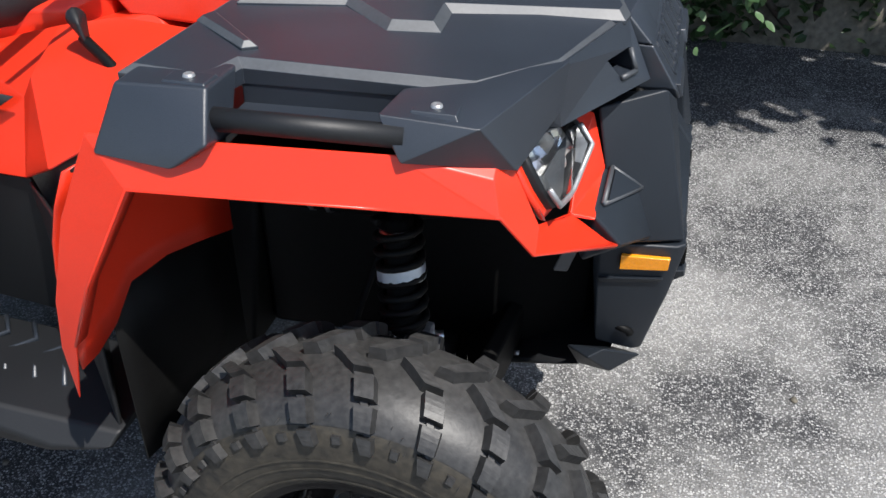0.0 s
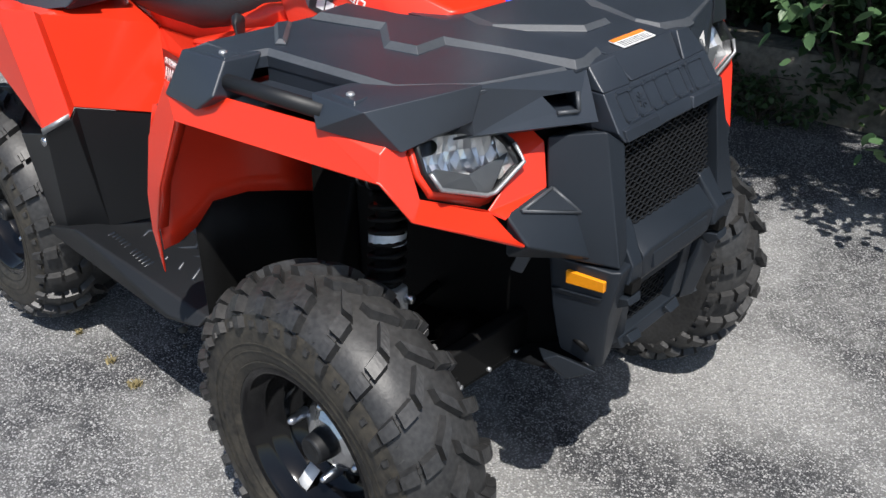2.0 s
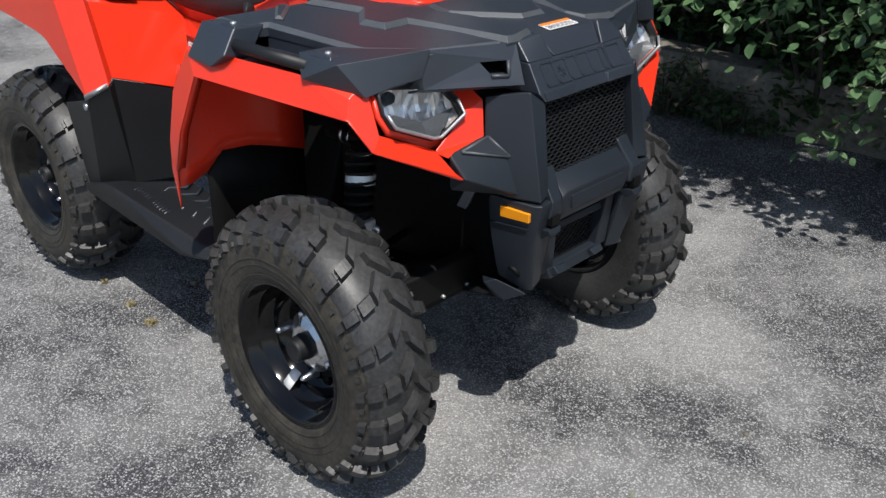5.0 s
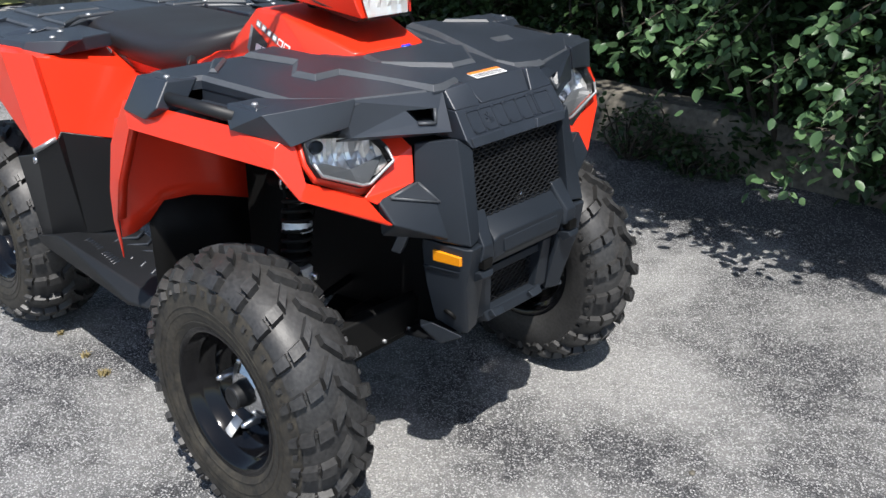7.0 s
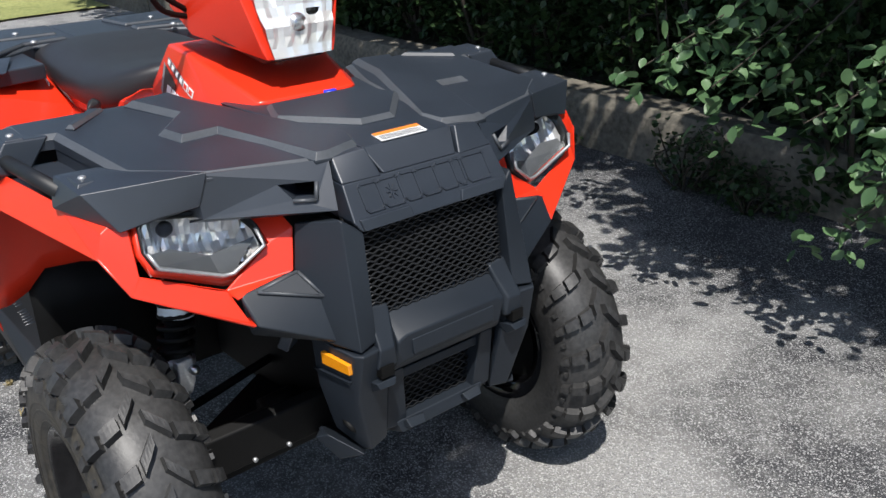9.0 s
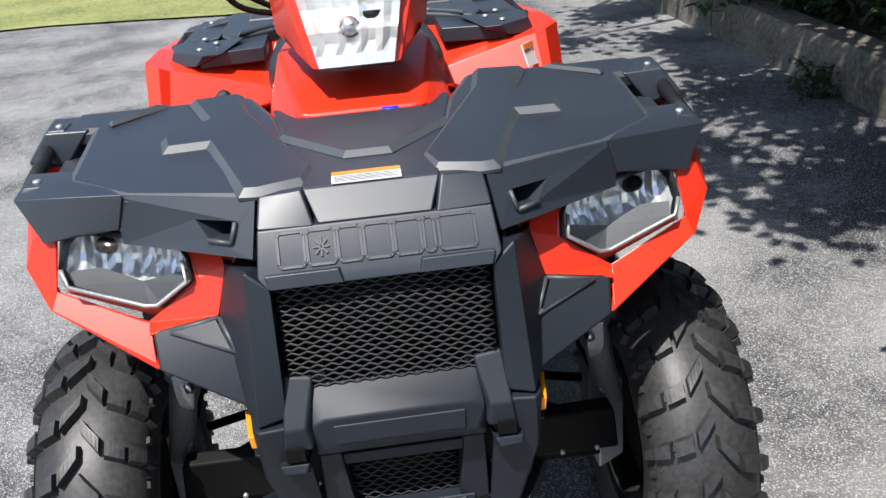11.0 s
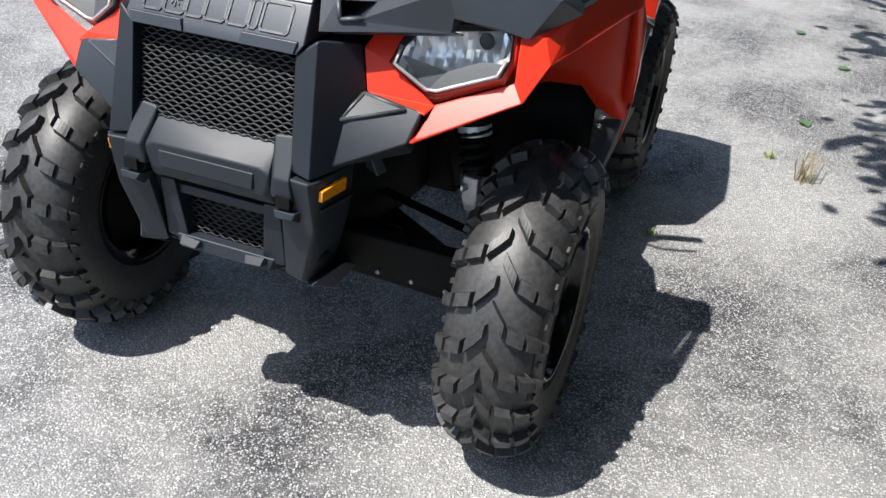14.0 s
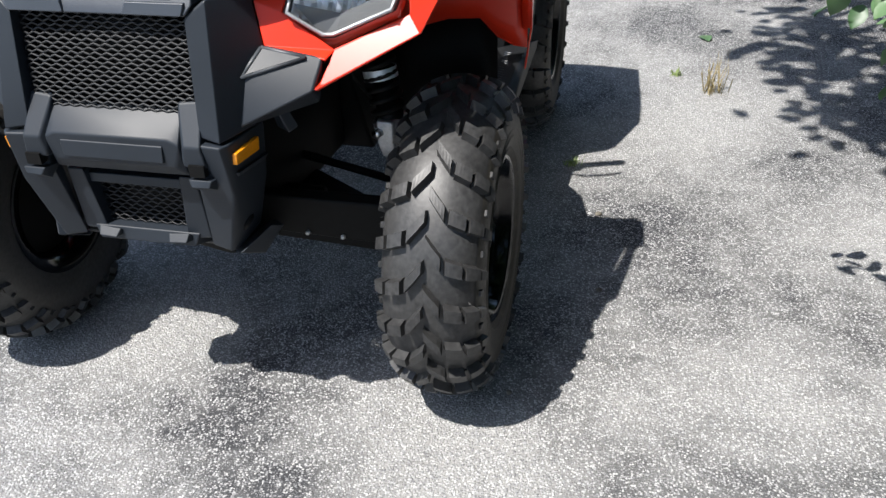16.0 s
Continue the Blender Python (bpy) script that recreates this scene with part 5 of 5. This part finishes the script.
# rear fenders, footwells
for s in SIDES:
    V = [(-1.415, .505, .862), (-1.10, .520, .885), (-0.92, .522, .889), (-0.853, .477, .887),           # 0-3 top edge and rib
         (-1.425, .512, .805), (-1.06, .522, .780), (-1.00, .526, .772), (-0.81, .527, .655), (-0.765, .487, .690),   # 4-8 arch edge and rib foot
         (-1.42, .15, .87), (-1.10, .20, .875), (-1.00, .20, .850), (-0.89, .185, .797),                # 9-12 along the seat
         (-0.775, .470, .705), (-0.765, .265, .637), (-0.875, .455, .872), (-0.873, .40, .86)]          # 13-16 front wall
    F = [(0, 1, 5, 4), (1, 2, 6, 5), (2, 7, 6), (2, 3, 8, 7), (3, 15, 13, 8), (15, 16, 12, 14, 13), (9, 10, 1, 0), (10, 11, 15, 3, 2, 1), (11, 12, 16, 15)]
    rf = part("rear_fender", sheet(V, F, s), M_RED, bike, "glossy red plastic rear fender", thick=.005, bevel=.009, angle=8, seg=3)
    Fw = [(-0.812, .524, .650), (-0.768, .484, .685), (-0.778, .467, .700), (-0.768, .262, .632), (-0.92, .480, .353), (-0.811, .431, .405), (-0.74, .28, .41), (-0.548, .33, .678), (-0.50, .29, .40), (-0.99, .505, .60), (-0.98, .48, .34)]
    part("footwell", sheet(Fw, [(0, 1, 5, 4), (1, 2, 5), (2, 3, 6, 5), (3, 7, 8, 6), (9, 0, 4, 10)], s), M_FLAT, bike, "dull black plastic footwell", thick=.005, bevel=.004, angle=12)
    part("footwell_front", sheet([(-0.548, .335, .676), (-0.43, .44, .70), (-0.40, .455, .50), (-0.40, .46, .36), (-0.52, .30, .39)], [(0, 1, 2, 3, 4)], s), M_FLAT, bike, "dull black footwell front wall", thick=.006, bevel=.003)
    board = part("footboard", hulls([(-0.97, .505, .378), (-0.84, .50, .414), (-0.485, .505, .345), (-0.50, .500, .328), (-0.96, .50, .352), (-0.811, .431, .408), (-0.575, .44, .388), (-0.84, .30, .39), (-0.40, .30, .372), (-0.40, .30, .34), (-0.84, .3, .36), (-0.39, .47, .365), (-0.40, .49, .345)], s=s), M_FLAT, bike, "black ribbed plastic footboard", bevel=.006)
    # two fields of fine raised lines along the ridge
    for x0 in (-0.775, -0.685):
        for k in range(6):
            x = x0 + k * .0125
            z = .4095 - (x + .80) * .105
            part("foot_rib", hulls([(x + dx, y, z - (y - .437) * .10 + dz) for dx in (0, .006) for y in (.442, .470) for dz in (-.004, .0022)], s=s), M_BLACK, board)
    for k in range(5):
        x = -0.74 + k * .05
        z = .401 - (x + .80) * .08
        part("zigzag_rib", tube([(x, .31 * s, z), (x + .03, .345 * s, z), (x, .38 * s, z), (x + .03, .42 * s, z)], .0045, 6), M_BLACK, board)
    part("panel_bolt", tube([(-0.835, .515 * s, .628), (-0.835, .525 * s, .628)], .009, 12), M_STEEL, rf)
    part("fender_trim", hulls([(-0.815, .531, .664), (-0.768, .489, .697), (-0.814, .530, .650), (-0.767, .488, .684), (-0.825, .520, .655), (-0.785, .48, .69)], s=s), M_CAST, rf, "grey trim strip at the fender's foot")

# rear rack
def rear_z(x):
    return 0.925 + (x + 1.0) * 0.008


rk = []
for s in SIDES:
    rk.append(hulls([(-0.87, .385, .920), (-0.88, .34, .918), (-1.06, .29, .93), (-1.13, .49, .915), (-0.96, .47, .920), (-0.88, .41, .892), (-1.14, .505, .885), (-0.97, .488, .885), (-1.05, .36, .88)], s=s))
    rk.append(hulls([(-1.13, .49, .905), (-1.10, .36, .93), (-1.19, .36, .93), (-1.19, .505, .91), (-1.13, .520, .846), (-1.18, .525, .846), (-1.12, .4, .87), (-1.19, .4, .87)], s=s))
    rk.append(hulls([(-1.44, .36, .93), (-1.43, .50, .91), (-1.60, .50, .905), (-1.62, .36, .925), (-1.43, .52, .85), (-1.61, .52, .85), (-1.45, .36, .88), (-1.62, .36, .88)], s=s))
    rk.append(prism([(-1.08, .335), (-1.22, .20), (-1.22, .06), (-1.62, .06), (-1.62, .37), (-1.18, .37)], .885, lambda x, y: .928, .006, s))
    rk.append(prism([(-1.10, .31), (-1.22, .22), (-1.24, .10), (-1.31, .10), (-1.30, .31)], .925, .938, .006, s))
    rk.append(prism([(-1.36, .30), (-1.36, .10), (-1.55, .08), (-1.58, .30)], .925, .938, .006, s))
rk.append(hulls([(-1.24, .07, .93), (-1.24, -.07, .93), (-1.6, .07, .93), (-1.6, -.07, .93), (-1.24, .07, .89), (-1.24, -.07, .89), (-1.6, .07, .89), (-1.6, -.07, .89)]))
rack = new("rear_rack")
rack.parent = bike
tagged(rack, "black moulded plastic rear rack")
for one in rk:
    for v in one.verts:
        v.co = (-0.88 + (v.co.x + 0.88) * .73, v.co.y * .96, v.co.z - .018)
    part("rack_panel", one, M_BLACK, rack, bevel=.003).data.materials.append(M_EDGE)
for s in SIDES:
    part("rack_panel", hulls([(x, y, z) for x, y in ((-0.90, .385), (-0.93, .225), (-1.40, .225), (-1.40, .440), (-1.05, .455)) for z in (.862, .899)], s=s), M_BLACK, rack, bevel=.004)
    part("grab_bar", tube([(-1.09, .478 * s, .872), (-1.30, .480 * s, .872)], .012, 14), M_FLAT, rack, "round black grab bar")
    for bx, by, bz in ((-0.95, .40, .923), (-1.10, .40, .928), (-1.2, .2, .939), (-1.42, .2, .939), (-1.5, .42, .922), (-1.0, .36, .929)):
        bolt = lathe([(0.0, .0085), (0.003, .0078), (0.0045, .005), (0.004, 0)], 12)
        bmesh.ops.transform(bolt, matrix=Matrix.Translation((-0.88 + (bx + 0.88) * .73, by * s * .96, bz - .018)) @ pose(0, 0, 0, 90), verts=bolt.verts)
        part("bolt", bolt, M_CAST, rack)
# warning stickers on the left rear fender
st = decal("warning_sticker", [(-0.775, .3985, .868), (-0.828, .4325, .866), (-0.818, .4475, .81), (-0.765, .4125, .815)][::-1], M_WHITE, bike, "white warning sticker with orange band", .003)
decal("orange_stripe", [(-0.774, .4005, .868), (-0.827, .4345, .866), (-0.825, .4375, .853), (-0.772, .404, .855)][::-1], M_ORANGE, st, "", .0042)

# headlight pod and handlebar
pod = new("headlight_pod")
pod.parent = bike
tagged(pod, "red headlight pod on the handlebar")
shell = part("pod_shell", hulls([(-0.118, .112, 1.16), (-0.092, .078, 1.03), (-0.088, .070, 1.012), (-0.155, .10, 1.215), (-0.30, .150, 1.19), (-0.33, .14, 1.09), (-0.26, .134, 1.045), (-0.28, .10, 1.23), (-0.30, .1, 1.10),
                                 (-0.118, -.112, 1.16), (-0.092, -.078, 1.03), (-0.088, -.070, 1.012), (-0.155, -.10, 1.215), (-0.30, -.150, 1.19), (-0.33, -.14, 1.09), (-0.26, -.134, 1.045), (-0.28, -.10, 1.23), (-0.30, -.1, 1.10)]), M_RED, pod, "", bevel=.018, seg=4)
part("pod_underside", hulls([(-0.095, .066, 1.012), (-0.19, .118, 1.044), (-0.30, .125, 1.085), (-0.29, .08, 1.03), (-0.12, .06, 1.0), (-0.095, -.066, 1.012), (-0.19, -.118, 1.044), (-0.30, -.125, 1.085), (-0.29, -.08, 1.03), (-0.12, -.06, 1.0)]), M_FLAT, pod, bevel=.004)


def pp(u, v, d):
    """u across (-1 to 1), v up (0 to 1), d out of the pod's lamp."""
    hw = .062 + (.098 - .062) * v
    p = Vector((-0.082, 0, 1.006)).lerp(Vector((-0.116, 0, 1.165)), v)
    n = Vector((0.98, 0, .2)).normalized()
    return Vector((p.x, u * hw, p.z)) + n * d


bm = bmesh.new()
g = []
rnd = random.Random(4)
for i in range(13):
    g.append([bm.verts.new(pp(-.95 + 1.9 * i / 12, .05 + .9 * j / 8, .004 + (.007 if i % 3 == 1 else .002) * (1 if 1 < j < 7 else .2) + (.006 if j in (3, 6) else 0))) for j in range(9)])
for i in range(12):
    for j in range(8):
        bm.faces.new((g[i][j], g[i + 1][j], g[i + 1][j + 1], g[i][j + 1]))
part("reflector", bm, M_CHROME, pod, "fluted chrome reflector", smooth=False)
bm = tube([pp(-.05, .42, .003), pp(-.05, .42, .014)], .017, 18)
part("bulb_shield", bm, M_STEEL, pod)
bm = bmesh.new()
for v0 in (.35, .52):
    box(bm, pp(.42, v0, .006), (.005, .03, .012))
part("bulb_holder", bm, M_FRAME, pod)
bm = bmesh.new()
o_ = [bm.verts.new(pp(u, v, .006)) for u, v in ((-1, 0), (1, 0), (1, 1), (-1, 1))]
i_ = [bm.verts.new(pp(u, v, .022)) for u, v in ((-.85, .06), (.85, .06), (.85, .95), (-.85, .95))]
for k in range(4):
    bm.faces.new((o_[k], o_[(k + 1) % 4], i_[(k + 1) % 4], i_[k]))
bm.faces.new(i_)
lens2 = part("lens", bm, M_GLASS, pod, "clear plastic lens")
lens2.visible_shadow = False
for k in range(4):
    spot = lambda x, z: (x, -(.1335 - .2245 * (x + .231) + .0743 * (z - 1.129)), z)
    x0 = -0.222 + k * .0165
    decal("pod_mark", [spot(x0, 1.122), spot(x0 + .012, 1.122), spot(x0 + .012, 1.134), spot(x0, 1.134)], M_WHITE, pod, "", .0006)
bar = new("handlebar")
bar.parent = bike
tagged(bar, "black steel handlebar with rubber grips")
part("bar_tube", tube(curve_pts([(-0.50, -.40, 1.145), (-0.44, -.25, 1.155), (-0.36, -.12, 1.13), (-0.33, 0, 1.08), (-0.36, .12, 1.13), (-0.44, .25, 1.155), (-0.50, .40, 1.145)], 6), .011, 10), M_FRAME, bar)
part("steering_post", tube([(-0.33, 0, 1.09), (-0.30, 0, .95)], .03, 14), M_FRAME, bar)
for s in SIDES:
    part("grip", tube([(-0.455, .275 * s, 1.154), (-0.50, .40 * s, 1.145)], .0165, 14), M_FLAT, bar, "black rubber grip")
    part("lever", tube(curve_pts([(-0.40, .22 * s, 1.16), (-0.39, .30 * s, 1.155), (-0.43, .40 * s, 1.14)], 5), .006, 7), M_FRAME, bar)
    part("control_box", hulls([(-0.42, .21, 1.18), (-0.46, .27, 1.18), (-0.42, .21, 1.13), (-0.46, .27, 1.13), (-0.39, .23, 1.175), (-0.43, .285, 1.175), (-0.39, .23, 1.135), (-0.43, .285, 1.135)], s=s), M_FLAT, bar, bevel=.005)
    for k in range(2):
        part("cable", tube(curve_pts([(-0.40, .22 * s, 1.16), (-0.28 + .03 * k, .23 * s, 1.20 - .03 * k), (-0.25, .19 * s, 1.13 - .03 * k), (-0.28, .10 * s, 1.07)], 8), .0055, 7), M_FRAME, bar)
# shift lever beside the tank
part("shift_lever", tube(curve_pts([(-0.36, -.33, .84), (-0.40, -.31, .86), (-0.445, -.285, .875)], 4), .007, 8), M_FRAME, bike)
part("shift_knob", hulls([(-0.43, -.30, .868), (-0.445, -.27, .862), (-0.475, -.255, .89), (-0.47, -.285, .90), (-0.44, -.295, .90), (-0.45, -.26, .905), (-0.462, -.275, .915)]), M_FLAT, bike, "black shift lever knob", bevel=.006)
# paper sticker on the front rims
for wv, s in ((w1, -1), (w2, 1)):
    bm = bmesh.new()
    box(bm, (0, 0, 0), (.026, .0015, .044))
    ob = part("rim_sticker", bm, M_WHITE, wv, "white paper sticker")
    dx, dz = (-.052, -.108) if s < 0 else (-.09, .07)
    ob.matrix_basis = Matrix.Rotation(radians(-37 if s < 0 else -74), 4, "Y") @ Matrix.Translation((dx, .030, dz)) @ pose(0, 0, 0, 40 if s < 0 else 20, 12, 0)
